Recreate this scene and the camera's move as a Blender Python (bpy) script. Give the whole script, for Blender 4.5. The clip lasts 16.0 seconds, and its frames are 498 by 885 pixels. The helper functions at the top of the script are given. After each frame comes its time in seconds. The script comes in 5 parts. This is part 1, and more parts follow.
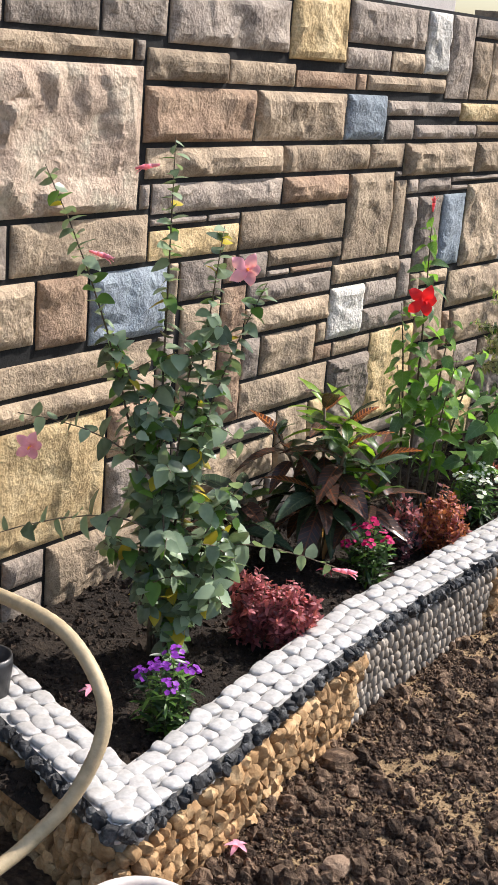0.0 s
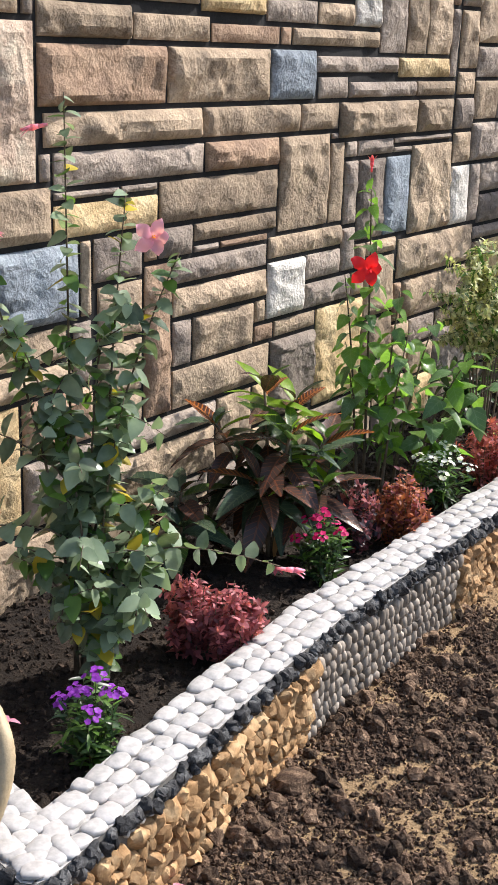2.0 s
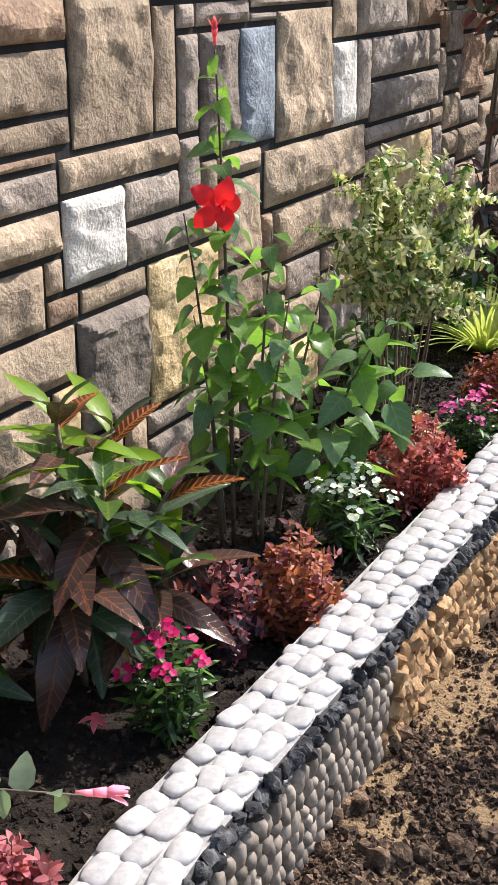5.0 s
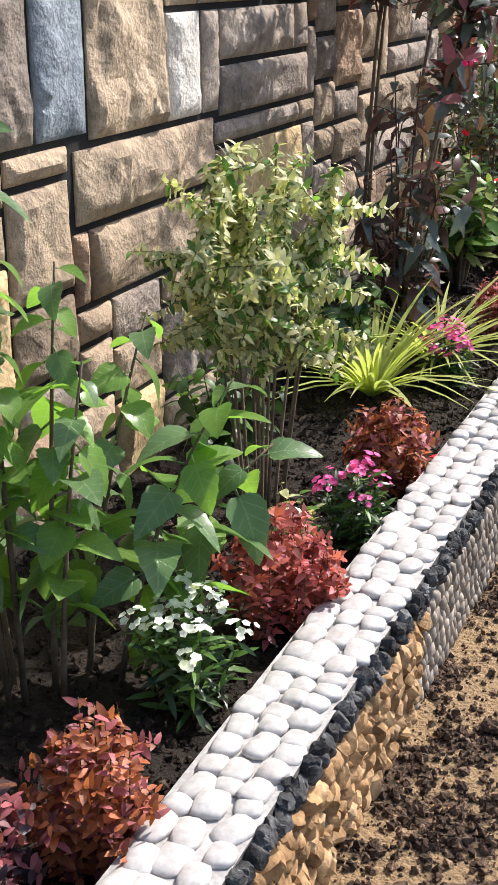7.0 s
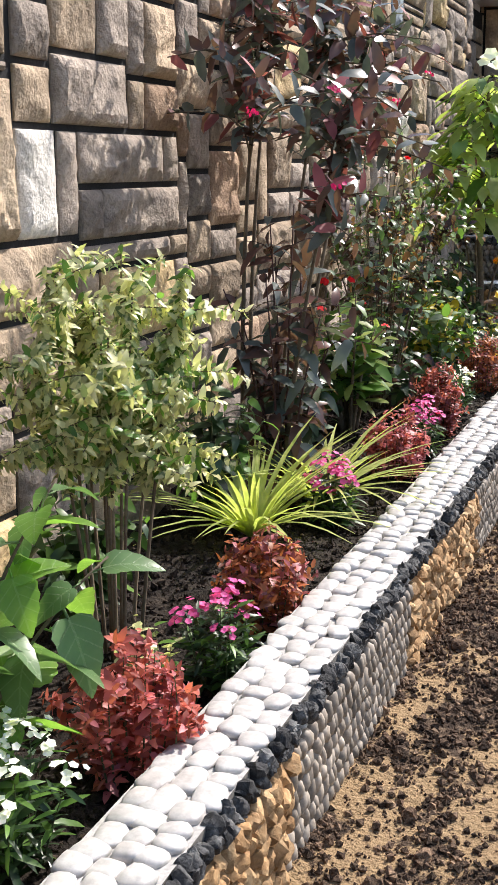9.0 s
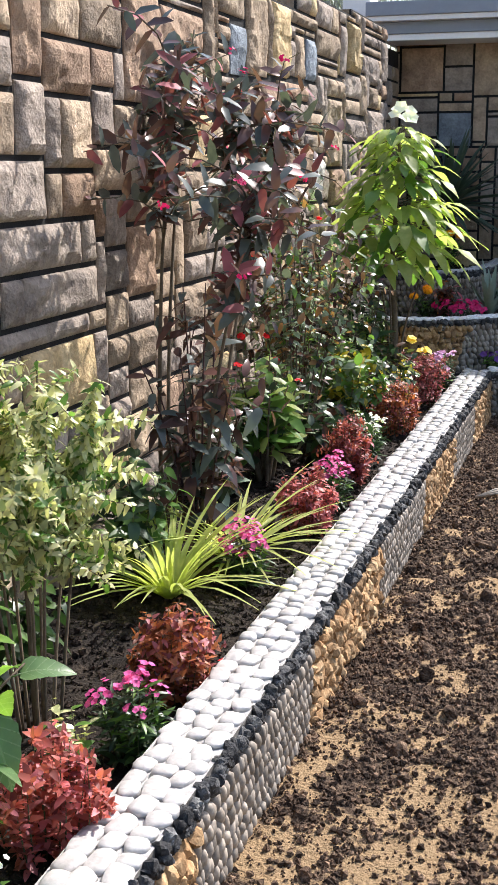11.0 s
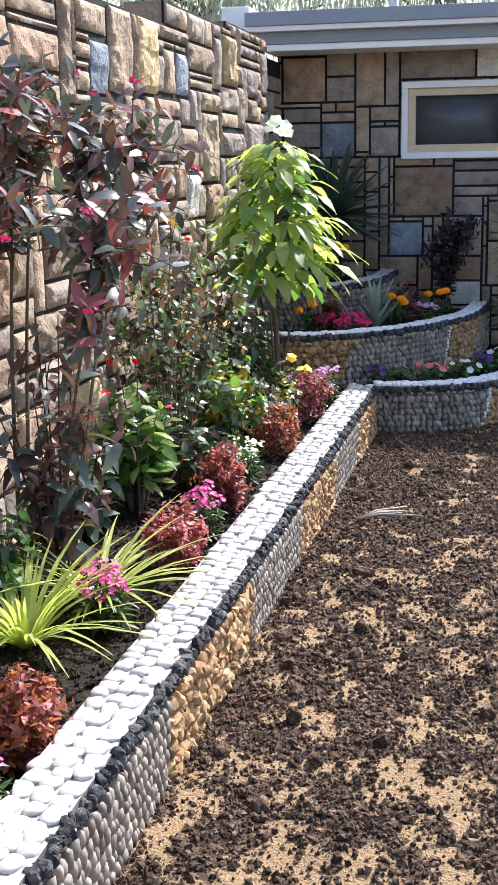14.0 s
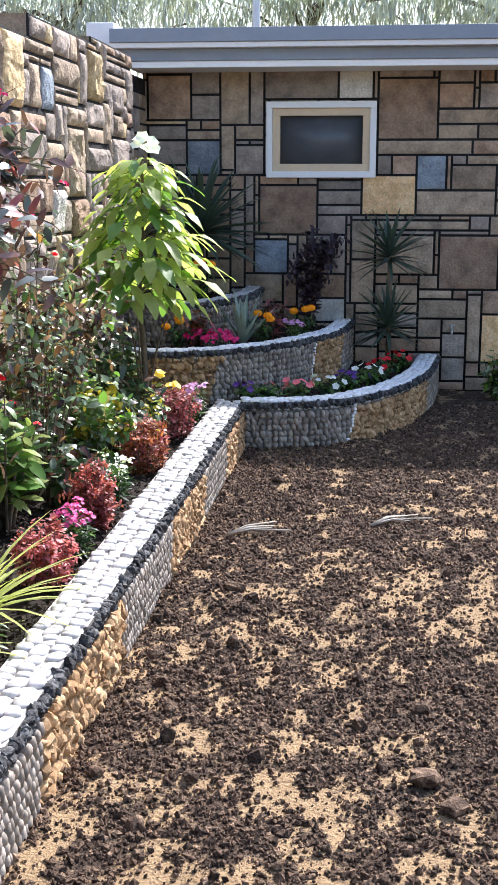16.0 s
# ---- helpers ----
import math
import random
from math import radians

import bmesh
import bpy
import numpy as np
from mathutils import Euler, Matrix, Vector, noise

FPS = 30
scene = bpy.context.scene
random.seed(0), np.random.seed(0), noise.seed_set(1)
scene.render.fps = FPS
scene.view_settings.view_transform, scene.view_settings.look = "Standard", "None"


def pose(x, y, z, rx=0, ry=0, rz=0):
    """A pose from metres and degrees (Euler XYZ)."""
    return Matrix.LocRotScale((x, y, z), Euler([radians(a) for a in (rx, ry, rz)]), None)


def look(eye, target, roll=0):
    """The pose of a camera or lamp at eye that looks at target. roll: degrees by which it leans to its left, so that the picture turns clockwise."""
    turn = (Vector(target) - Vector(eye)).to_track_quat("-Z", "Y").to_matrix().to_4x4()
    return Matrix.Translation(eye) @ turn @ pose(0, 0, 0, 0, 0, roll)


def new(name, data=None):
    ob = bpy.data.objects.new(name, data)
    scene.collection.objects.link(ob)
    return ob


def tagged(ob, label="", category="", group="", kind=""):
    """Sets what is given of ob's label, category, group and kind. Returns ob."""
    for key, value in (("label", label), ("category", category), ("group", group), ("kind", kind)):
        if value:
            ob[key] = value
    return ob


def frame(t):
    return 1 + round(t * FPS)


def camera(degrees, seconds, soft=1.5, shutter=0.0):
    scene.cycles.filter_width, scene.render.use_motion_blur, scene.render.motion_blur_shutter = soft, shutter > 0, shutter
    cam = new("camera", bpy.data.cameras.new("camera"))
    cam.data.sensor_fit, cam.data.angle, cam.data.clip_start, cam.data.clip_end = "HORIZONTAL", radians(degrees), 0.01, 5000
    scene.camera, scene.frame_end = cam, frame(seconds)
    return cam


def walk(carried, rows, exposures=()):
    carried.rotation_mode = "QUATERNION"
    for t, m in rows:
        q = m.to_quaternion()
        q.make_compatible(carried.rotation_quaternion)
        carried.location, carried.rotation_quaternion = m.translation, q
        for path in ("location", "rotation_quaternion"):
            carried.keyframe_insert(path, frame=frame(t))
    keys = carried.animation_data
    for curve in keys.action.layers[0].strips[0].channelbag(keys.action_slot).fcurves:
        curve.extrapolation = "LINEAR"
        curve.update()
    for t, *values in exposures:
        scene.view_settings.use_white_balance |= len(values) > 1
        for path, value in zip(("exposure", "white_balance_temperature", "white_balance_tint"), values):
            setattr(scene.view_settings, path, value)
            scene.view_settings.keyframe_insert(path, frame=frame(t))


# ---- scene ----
cam = camera(22.68, 16.0, 1.0)
PATH = [
    (0, (2.769, -2.875, 2.098), (1.674, -1.315, 1.493), 4.98),
    (0.5, (2.790, -2.895, 2.088), (1.723, -1.309, 1.500), 4.18),
    (1, (2.825, -2.916, 2.090), (1.774, -1.318, 1.508), 3.65),
    (1.5, (2.838, -2.910, 2.077), (1.796, -1.303, 1.500), 3.26),
    (2, (2.679, -2.467, 1.959), (1.609, -0.890, 1.351), 1.77),
    (2.5, (2.160, -1.483, 1.801), (1.062, 0.022, 1.074), -0.02),
    (3, (1.957, -1.155, 1.723), (0.880, 0.340, 0.946), -0.64),
    (3.5, (1.841, -0.996, 1.710), (0.818, 0.518, 0.898), -0.17),
    (4, (1.740, -0.764, 1.651), (0.750, 0.764, 0.824), -0.48),
    (4.5, (1.811, -0.838, 1.702), (0.871, 0.744, 0.918), -0.26),
    (5, (1.866, -0.910, 1.728), (0.984, 0.726, 0.991), 0.03),
    (5.2, (1.866, -0.901, 1.725), (1.001, 0.749, 0.997), 0.11),
    (7.3, (1.590, 0.184, 1.466), (0.852, 1.899, 0.749), -0.01),
    (7.5, (1.607, 0.244, 1.385), (0.857, 1.979, 0.730), 0.01),
    (8, (1.619, 0.257, 1.367), (0.900, 2.031, 0.787), 0.17),
    (8.5, (1.627, 0.260, 1.358), (0.947, 2.070, 0.844), 0.27),
    (9, (1.668, 0.289, 1.331), (1.005, 2.126, 0.899), -0.18),
    (9.5, (1.744, 0.390, 1.539), (1.075, 2.209, 1.043), -1.10),
    (10, (1.783, 0.295, 1.579), (1.162, 2.138, 1.116), -0.97),
    (10.2, (1.768, 0.106, 1.581), (1.195, 1.970, 1.139), 0.48),
    (12.3, (1.965, 0.184, 1.681), (1.403, 2.056, 1.258), -1.62),
    (12.5, (1.984, 0.225, 1.686), (1.426, 2.099, 1.265), -1.47),
    (13, (2.001, 0.288, 1.683), (1.465, 2.169, 1.262), -1.19),
    (13.5, (1.982, 0.316, 1.678), (1.489, 2.207, 1.252), -1.03),
    (14, (1.938, 0.324, 1.684), (1.507, 2.229, 1.253), -0.90),
    (14.5, (1.927, 0.325, 1.686), (1.572, 2.244, 1.251), -0.76),
    (15, (1.923, 0.329, 1.682), (1.632, 2.260, 1.249), -0.45),
    (15.5, (1.924, 0.329, 1.681), (1.678, 2.268, 1.257), -0.19),
    (16, (1.914, 0.324, 1.679), (1.697, 2.271, 1.273), 0.07),
]
walk(cam, [(t, look(eye, target, roll)) for t, eye, target, roll in PATH],
     [(0, 0.72, 6300, 12), (5, 0.82, 6200, 14), (9, 0.98, 6350, 13), (12.3, 1.18, 6050, 14), (16, 1.47, 5900, 15)])

# ---- world and sun ----
SUN_AZ, SUN_EL = 27.0, 46.0   # degrees from +y towards +x, and above the horizon
world = bpy.data.worlds.new("world")
scene.world = world
world.use_nodes = True
wn = world.node_tree
sky = wn.nodes.new("ShaderNodeTexSky")
sky.sky_type, sky.sun_disc = "NISHITA", False
sky.sun_elevation, sky.sun_rotation = radians(SUN_EL), radians(SUN_AZ)
sky.air_density, sky.dust_density = 1.2, 2.2
wn.nodes["Background"].inputs["Strength"].default_value = 0.12
wn.links.new(sky.outputs[0], wn.nodes["Background"].inputs["Color"])
sun = new("sun", bpy.data.lights.new("sun", "SUN"))
sun.data.energy, sun.data.angle, sun.data.color = 3.9, radians(0.9), (1.0, 0.94, 0.85)
aim = Vector((math.sin(radians(SUN_AZ)) * math.cos(radians(SUN_EL)), math.cos(radians(SUN_AZ)) * math.cos(radians(SUN_EL)), math.sin(radians(SUN_EL))))
sun.matrix_world = look(aim * 30, (0, 0, 0))

rng = random.Random(7)


# ---- materials ----
def surface(name, tones, scale=6.0, grain=60.0, bump=0.4, depth=0.01, rough=0.85, spread=0.25, spec=0.3, island=False, stretch=(1, 1, 1), chisel=0.0, speckle=1.0):
    """A rough natural surface: two or three tones mixed by two scales of noise, shifted in value piece by piece."""
    m = bpy.data.materials.new(name)
    m.use_nodes = True
    nt, nd = m.node_tree, m.node_tree.nodes
    b = nd["Principled BSDF"]
    co = nd.new("ShaderNodeTexCoord")
    mp = nd.new("ShaderNodeMapping")
    mp.inputs["Scale"].default_value = stretch
    geo = nd.new("ShaderNodeNewGeometry")
    nt.links.new(geo.outputs["Position"], mp.inputs["Vector"])
    n1, n2 = nd.new("ShaderNodeTexNoise"), nd.new("ShaderNodeTexNoise")
    for n, s, d in ((n1, scale, 5.0), (n2, grain, 6.0)):
        n.inputs["Scale"].default_value, n.inputs["Detail"].default_value, n.inputs["Roughness"].default_value = s, d, 0.62
        nt.links.new(mp.outputs[0], n.inputs["Vector"])
    ramp = nd.new("ShaderNodeValToRGB")
    el = ramp.color_ramp.elements
    while len(el) < len(tones):
        el.new(0.5)
    for i, c in enumerate(tones):
        el[i].position = 0.32 + 0.36 * i / max(1, len(tones) - 1)
        el[i].color = (*c, 1)
    nt.links.new(n1.outputs["Fac"], ramp.inputs[0])
    if island:
        rnd = geo.outputs["Random Per Island"]
    else:
        rnd = nd.new("ShaderNodeObjectInfo").outputs["Random"]
    val = nd.new("ShaderNodeMapRange")
    val.inputs["To Min"].default_value, val.inputs["To Max"].default_value = 1 - spread, 1 + spread
    nt.links.new(rnd, val.inputs["Value"])
    g2 = nd.new("ShaderNodeMapRange")
    g2.inputs["From Min"].default_value, g2.inputs["From Max"].default_value = 0.3, 0.7
    g2.inputs["To Min"].default_value, g2.inputs["To Max"].default_value = 1 - 0.22 * speckle, 1 + 0.2 * speckle
    nt.links.new(n2.outputs["Fac"], g2.inputs["Value"])
    mul = nd.new("ShaderNodeMath")
    mul.operation = "MULTIPLY"
    nt.links.new(val.outputs[0], mul.inputs[0])
    nt.links.new(g2.outputs[0], mul.inputs[1])
    sc = nd.new("ShaderNodeVectorMath")
    sc.operation = "SCALE"
    nt.links.new(ramp.outputs[0], sc.inputs[0])
    nt.links.new(mul.outputs[0], sc.inputs["Scale"])
    nt.links.new(sc.outputs[0], b.inputs["Base Color"])
    b.inputs["Roughness"].default_value = rough
    b.inputs["Specular IOR Level"].default_value = spec
    if bump:
        bp = nd.new("ShaderNodeBump")
        bp.inputs["Strength"].default_value, bp.inputs["Distance"].default_value = bump, depth
        nt.links.new(n2.outputs["Fac"], bp.inputs["Height"])
        nt.links.new(bp.outputs[0], b.inputs["Normal"])
    if chisel:
        n3 = nd.new("ShaderNodeTexNoise")
        n3.noise_type = "RIDGED_MULTIFRACTAL"
        n3.inputs["Scale"].default_value, n3.inputs["Detail"].default_value, n3.inputs["Roughness"].default_value = 17.0, 6.0, 0.6
        nt.links.new(mp.outputs[0], n3.inputs["Vector"])
        b3 = nd.new("ShaderNodeBump")
        b3.inputs["Strength"].default_value, b3.inputs["Distance"].default_value = chisel, 0.012
        nt.links.new(n3.outputs["Fac"], b3.inputs["Height"])
        nt.links.new(bp.outputs[0], b3.inputs["Normal"])
        nt.links.new(b3.outputs[0], b.inputs["Normal"])
    return m


def leafy(name, c1, c2, vein=None, rough=0.45, through_light=0.35, spread=0.3):
    """A leaf: two tones by noise and leaf by leaf, glossy on top, light shining through."""
    m = bpy.data.materials.new(name)
    m.use_nodes = True
    nt, nd = m.node_tree, m.node_tree.nodes
    b = nd["Principled BSDF"]
    geo = nd.new("ShaderNodeNewGeometry")
    noi = nd.new("ShaderNodeTexNoise")
    noi.inputs["Scale"].default_value, noi.inputs["Detail"].default_value = (30.0, 3.0) if vein is None else (55.0, 2.0)
    nt.links.new(geo.outputs["Position"], noi.inputs["Vector"])
    mr = nd.new("ShaderNodeMapRange")
    mr.inputs["From Min"].default_value, mr.inputs["From Max"].default_value = (0.3, 0.7) if vein is None else (0.47, 0.55)
    nt.links.new(noi.outputs["Fac"], mr.inputs["Value"])
    mix = nd.new("ShaderNodeMix")
    mix.data_type = "RGBA"
    mix.inputs["A"].default_value, mix.inputs["B"].default_value = (*c1, 1), (*(vein or c2), 1)
    nt.links.new(mr.outputs[0], mix.inputs["Factor"])
    mix2 = nd.new("ShaderNodeMix")
    mix2.data_type = "RGBA"
    mix2.inputs["B"].default_value = (*c2, 1)
    nt.links.new(mix.outputs["Result"], mix2.inputs["A"])
    half = nd.new("ShaderNodeMath")
    half.operation = "MULTIPLY"
    half.inputs[1].default_value = 0.7
    nt.links.new(geo.outputs["Random Per Island"], half.inputs[0])
    nt.links.new(half.outputs[0], mix2.inputs["Factor"])
    val = nd.new("ShaderNodeMapRange")
    val.inputs["To Min"].default_value, val.inputs["To Max"].default_value = 1 - spread, 1 + spread
    nt.links.new(geo.outputs["Random Per Island"], val.inputs["Value"])
    sc = nd.new("ShaderNodeVectorMath")
    sc.operation = "SCALE"
    nt.links.new(mix2.outputs["Result"], sc.inputs[0])
    nt.links.new(val.outputs[0], sc.inputs["Scale"])
    nt.links.new(sc.outputs[0], b.inputs["Base Color"])
    b.inputs["Roughness"].default_value = rough
    b.inputs["Specular IOR Level"].default_value = 0.4
    tr = nd.new("ShaderNodeBsdfTranslucent")
    bright = nd.new("ShaderNodeVectorMath")
    bright.operation = "MULTIPLY"
    bright.inputs[1].default_value = (1.5, 1.6, 0.9)
    nt.links.new(sc.outputs[0], bright.inputs[0])
    nt.links.new(bright.outputs[0], tr.inputs["Color"])
    ms = nd.new("ShaderNodeMixShader")
    ms.inputs[0].default_value = through_light
    nt.links.new(b.outputs[0], ms.inputs[1])
    nt.links.new(tr.outputs[0], ms.inputs[2])
    nt.links.new(ms.outputs[0], nd["Material Output"].inputs["Surface"])
    return m


def veined(name, c1, c2, rib, rough=0.35, through_light=0.25, n=9.0, width=0.10, strength=1.0):
    """A large leaf lying along its own x axis: midrib and slanting side veins over two tones."""
    m = leafy(name, c1, c2, rough=rough, through_light=through_light)
    nt, nd = m.node_tree, m.node_tree.nodes
    tone = nd["Principled BSDF"].inputs["Base Color"].links[0].from_socket

    def calc(op, a, b=0.0):
        k = nd.new("ShaderNodeMath")
        k.operation = op
        for i, v in enumerate((a, b)):
            if isinstance(v, float):
                k.inputs[i].default_value = v
            else:
                nt.links.new(v, k.inputs[i])
        return k.outputs[0]

    xyz = nd.new("ShaderNodeSeparateXYZ")
    nt.links.new(nd.new("ShaderNodeTexCoord").outputs["Object"], xyz.inputs[0])
    off = calc("ABSOLUTE", xyz.outputs["Y"])
    run = calc("FRACT", calc("MULTIPLY", calc("SUBTRACT", xyz.outputs["X"], calc("MULTIPLY", off, 0.9)), n))
    side = calc("LESS_THAN", calc("ABSOLUTE", calc("SUBTRACT", run, 0.5)), width)
    rib_mask = calc("MAXIMUM", side, calc("LESS_THAN", off, 0.014))
    noi = nd.new("ShaderNodeTexNoise")
    noi.inputs["Scale"].default_value = 18.0
    rib_mask = calc("MULTIPLY", rib_mask, calc("MULTIPLY", noi.outputs["Fac"], 1.5 * strength))
    mix = nd.new("ShaderNodeMix")
    mix.data_type = "RGBA"
    mix.inputs["B"].default_value = (*rib, 1)
    nt.links.new(rib_mask, mix.inputs["Factor"])
    nt.links.new(tone, mix.inputs["A"])
    nt.links.new(mix.outputs["Result"], nd["Principled BSDF"].inputs["Base Color"])
    bp = nd.new("ShaderNodeBump")
    bp.inputs["Strength"].default_value, bp.inputs["Distance"].default_value = 0.5, 0.004
    nt.links.new(rib_mask, bp.inputs["Height"])
    nt.links.new(bp.outputs[0], nd["Principled BSDF"].inputs["Normal"])
    return m


def plain(name, c, rough=0.5, metal=0.0, bump=0.0, scale=40.0, var=0.12):
    return surface(name, [tuple(v * (1 - var) for v in c), tuple(min(1, v * (1 + var)) for v in c)], scale / 6, scale, bump, 0.003, rough, 0.05, 0.4, speckle=0.15)


STONE = {
    "B": surface("stone_buff", [(0.243, 0.187, 0.133), (0.401, 0.306, 0.212), (0.499, 0.385, 0.266)], 7, 55, 0.95, 0.014, chisel=0.6, spread=0.25),
    "G": surface("stone_grey", [(0.207, 0.170, 0.144), (0.329, 0.272, 0.223), (0.413, 0.340, 0.276)], 7, 55, 0.95, 0.014, chisel=0.6, spread=0.25),
    "R": surface("stone_brown", [(0.231, 0.153, 0.106), (0.377, 0.255, 0.170), (0.462, 0.328, 0.223)], 7, 55, 0.95, 0.014, chisel=0.6, spread=0.2),
    "P": surface("stone_rose", [(0.365, 0.266, 0.202), (0.535, 0.408, 0.308), (0.570, 0.498, 0.383)], 6, 55, 0.95, 0.014, chisel=0.6, spread=0.1),
    "Y": surface("stone_ochre", [(0.42, 0.30, 0.15), (0.60, 0.44, 0.235), (0.68, 0.54, 0.32)], 7, 55, 0.95, 0.014, chisel=0.6, spread=0.15),
    "U": surface("stone_blue", [(0.166, 0.192, 0.218), (0.269, 0.307, 0.346), (0.346, 0.397, 0.435)], 7, 55, 0.95, 0.014, chisel=0.6, spread=0.15),
    "C": surface("stone_cream", [(0.70, 0.43, 0.20), (0.86, 0.57, 0.29), (0.92, 0.68, 0.40)], 7, 55, 0.95, 0.014, chisel=0.6, spread=0.1),
    "W": surface("stone_white", [(0.52, 0.49, 0.44), (0.66, 0.62, 0.56), (0.74, 0.70, 0.64)], 7, 55, 0.95, 0.014, chisel=0.6, spread=0.08),
}
MORTAR = surface("dark_joint", [(0.010, 0.010, 0.011), (0.026, 0.026, 0.026)], 8, 90, 0.5, 0.004, spread=0.1)
WHITE_PEBBLE = surface("white_pebble", [(0.42, 0.40, 0.378), (0.49, 0.473, 0.455), (0.455, 0.42, 0.393)], 9, 60, 0.12, 0.002, 0.38, 0.07, 0.5, island=True)
WHITE_PEBBLE_PIECE = surface("white_pebble_piece", [(0.42, 0.40, 0.378), (0.49, 0.473, 0.455), (0.455, 0.42, 0.393)], 9, 60, 0.12, 0.002, 0.38, 0.07, 0.5)
# same white pebble, colour raised to brighten the shaded corner tiers
LIFTED_WHITE = surface("white_pebble_lifted", [(0.78, 0.77, 0.75), (0.88, 0.87, 0.86)], 9, 60, 0.12, 0.002, 0.4, 0.05, 0.5, island=True)
GROUT = surface("white_grout", [(0.30, 0.29, 0.275), (0.46, 0.445, 0.43)], 20, 120, 0.4, 0.003, 0.8, 0.05)
BLACK_ROCK = surface("black_rock", [(0.015, 0.015, 0.016), (0.05, 0.05, 0.052), (0.17, 0.17, 0.165)], 25, 120, 1.0, 0.006, 0.75, 0.4, island=True)
GREY_PEBBLE = surface("grey_pebble", [(0.155, 0.130, 0.105), (0.27, 0.230, 0.188), (0.39, 0.340, 0.285)], 14, 90, 0.25, 0.002, 0.55, 0.35, island=True)
BROWN_ROCK = surface("brown_rock", [(0.22, 0.12, 0.05), (0.38, 0.23, 0.11), (0.52, 0.37, 0.21)], 16, 90, 0.9, 0.005, 0.8, 0.35, island=True)
GREY_PIECE = surface("grey_pebble_piece", [(0.155, 0.130, 0.105), (0.27, 0.230, 0.188), (0.39, 0.340, 0.285)], 14, 90, 0.25, 0.002, 0.55, 0.35)
BROWN_PIECE = surface("brown_rock_piece", [(0.22, 0.12, 0.05), (0.38, 0.23, 0.11), (0.52, 0.37, 0.21)], 16, 90, 0.9, 0.005, 0.8, 0.35)
FACE_MORTAR = surface("face_mortar", [(0.12, 0.11, 0.10), (0.20, 0.19, 0.17)], 20, 110, 0.5, 0.004, 0.9, 0.1)
BED_SOIL = surface("bed_soil", [(0.010, 0.007, 0.005), (0.020, 0.014, 0.010), (0.04, 0.029, 0.02)], 10, 80, 1.0, 0.015, 0.95, 0.1)
BED_CLOD = surface("bed_clod", [(0.014, 0.010, 0.007), (0.034, 0.023, 0.016), (0.085, 0.06, 0.043)], 30, 130, 1.0, 0.01, 0.95, 0.5, island=True)
CLOD = surface("soil_clod", [(0.038, 0.022, 0.014), (0.105, 0.066, 0.042), (0.29, 0.195, 0.125)], 30, 130, 1.0, 0.01, 0.95, 0.6, island=True)


def ground_surface():
    """Dark planting soil strewn over pale sand, which shows through in patches."""
    m = surface("garden_soil", [(0.030, 0.018, 0.011), (0.085, 0.054, 0.034), (0.19, 0.13, 0.083)], 26, 70, 1.0, 0.03, 0.95, 0.02)
    nt, nd = m.node_tree, m.node_tree.nodes
    b = nd["Principled BSDF"]
    dark = b.inputs["Base Color"].links[0].from_socket
    geo = nd.new("ShaderNodeNewGeometry")
    big, fine, sandgrain = nd.new("ShaderNodeTexNoise"), nd.new("ShaderNodeTexNoise"), nd.new("ShaderNodeTexNoise")
    for n, s, d in ((big, 0.9, 2.0), (fine, 24.0, 6.0), (sandgrain, 60.0, 4.0)):
        n.inputs["Scale"].default_value, n.inputs["Detail"].default_value, n.inputs["Roughness"].default_value = s, d, 0.65
        nt.links.new(geo.outputs["Position"], n.inputs["Vector"])
    add = nd.new("ShaderNodeMath")
    add.operation = "MULTIPLY_ADD"
    add.inputs[1].default_value = 0.62
    att = nd.new("ShaderNodeAttribute")
    att.attribute_name = "bare_sand"
    nt.links.new(att.outputs["Fac"], add.inputs[0])
    nt.links.new(fine.outputs["Fac"], add.inputs[2])
    mr = nd.new("ShaderNodeMapRange")
    mr.inputs["From Min"].default_value, mr.inputs["From Max"].default_value = 0.62, 0.76
    nt.links.new(add.outputs[0], mr.inputs["Value"])
    sand = nd.new("ShaderNodeValToRGB")
    sand.color_ramp.elements[0].color, sand.color_ramp.elements[1].color = (0.30, 0.195, 0.10, 1), (0.46, 0.32, 0.175, 1)
    nt.links.new(sandgrain.outputs["Fac"], sand.inputs[0])
    mix = nd.new("ShaderNodeMix")
    mix.data_type = "RGBA"
    nt.links.new(mr.outputs[0], mix.inputs["Factor"])
    nt.links.new(dark, mix.inputs["A"])
    nt.links.new(sand.outputs[0], mix.inputs["B"])
    nt.links.new(mix.outputs["Result"], b.inputs["Base Color"])
    return m


GROUND = ground_surface()


# ---- mesh helpers ----
class Build:
    """Gathers vertices and faces of one mesh."""

    def __init__(self):
        self.v, self.f, self.mi = [], [], []

    def add(self, verts, faces, mat=0):
        k = len(self.v)
        self.v.extend(verts)
        self.f.extend([tuple(i + k for i in f) for f in faces])
        self.mi.extend([mat] * len(faces))

    def mesh(self, name, mats, smooth=True, crease=0):
        me = bpy.data.meshes.new(name)
        me.from_pydata([tuple(v) for v in self.v], [], self.f)
        for m in mats if isinstance(mats, (list, tuple)) else [mats]:
            me.materials.append(m)
        me.polygons.foreach_set("material_index", self.mi)
        me.polygons.foreach_set("use_smooth", [smooth] * len(self.f))
        me.update()
        if crease:
            me.set_sharp_from_angle(angle=radians(crease))
        return me


def part(name, build, mats, parent, label="", smooth=True, kind=""):
    ob = new(name, build.mesh(name, mats, smooth) if isinstance(build, Build) else build)
    ob.parent = parent
    return tagged(ob, label, kind=kind)


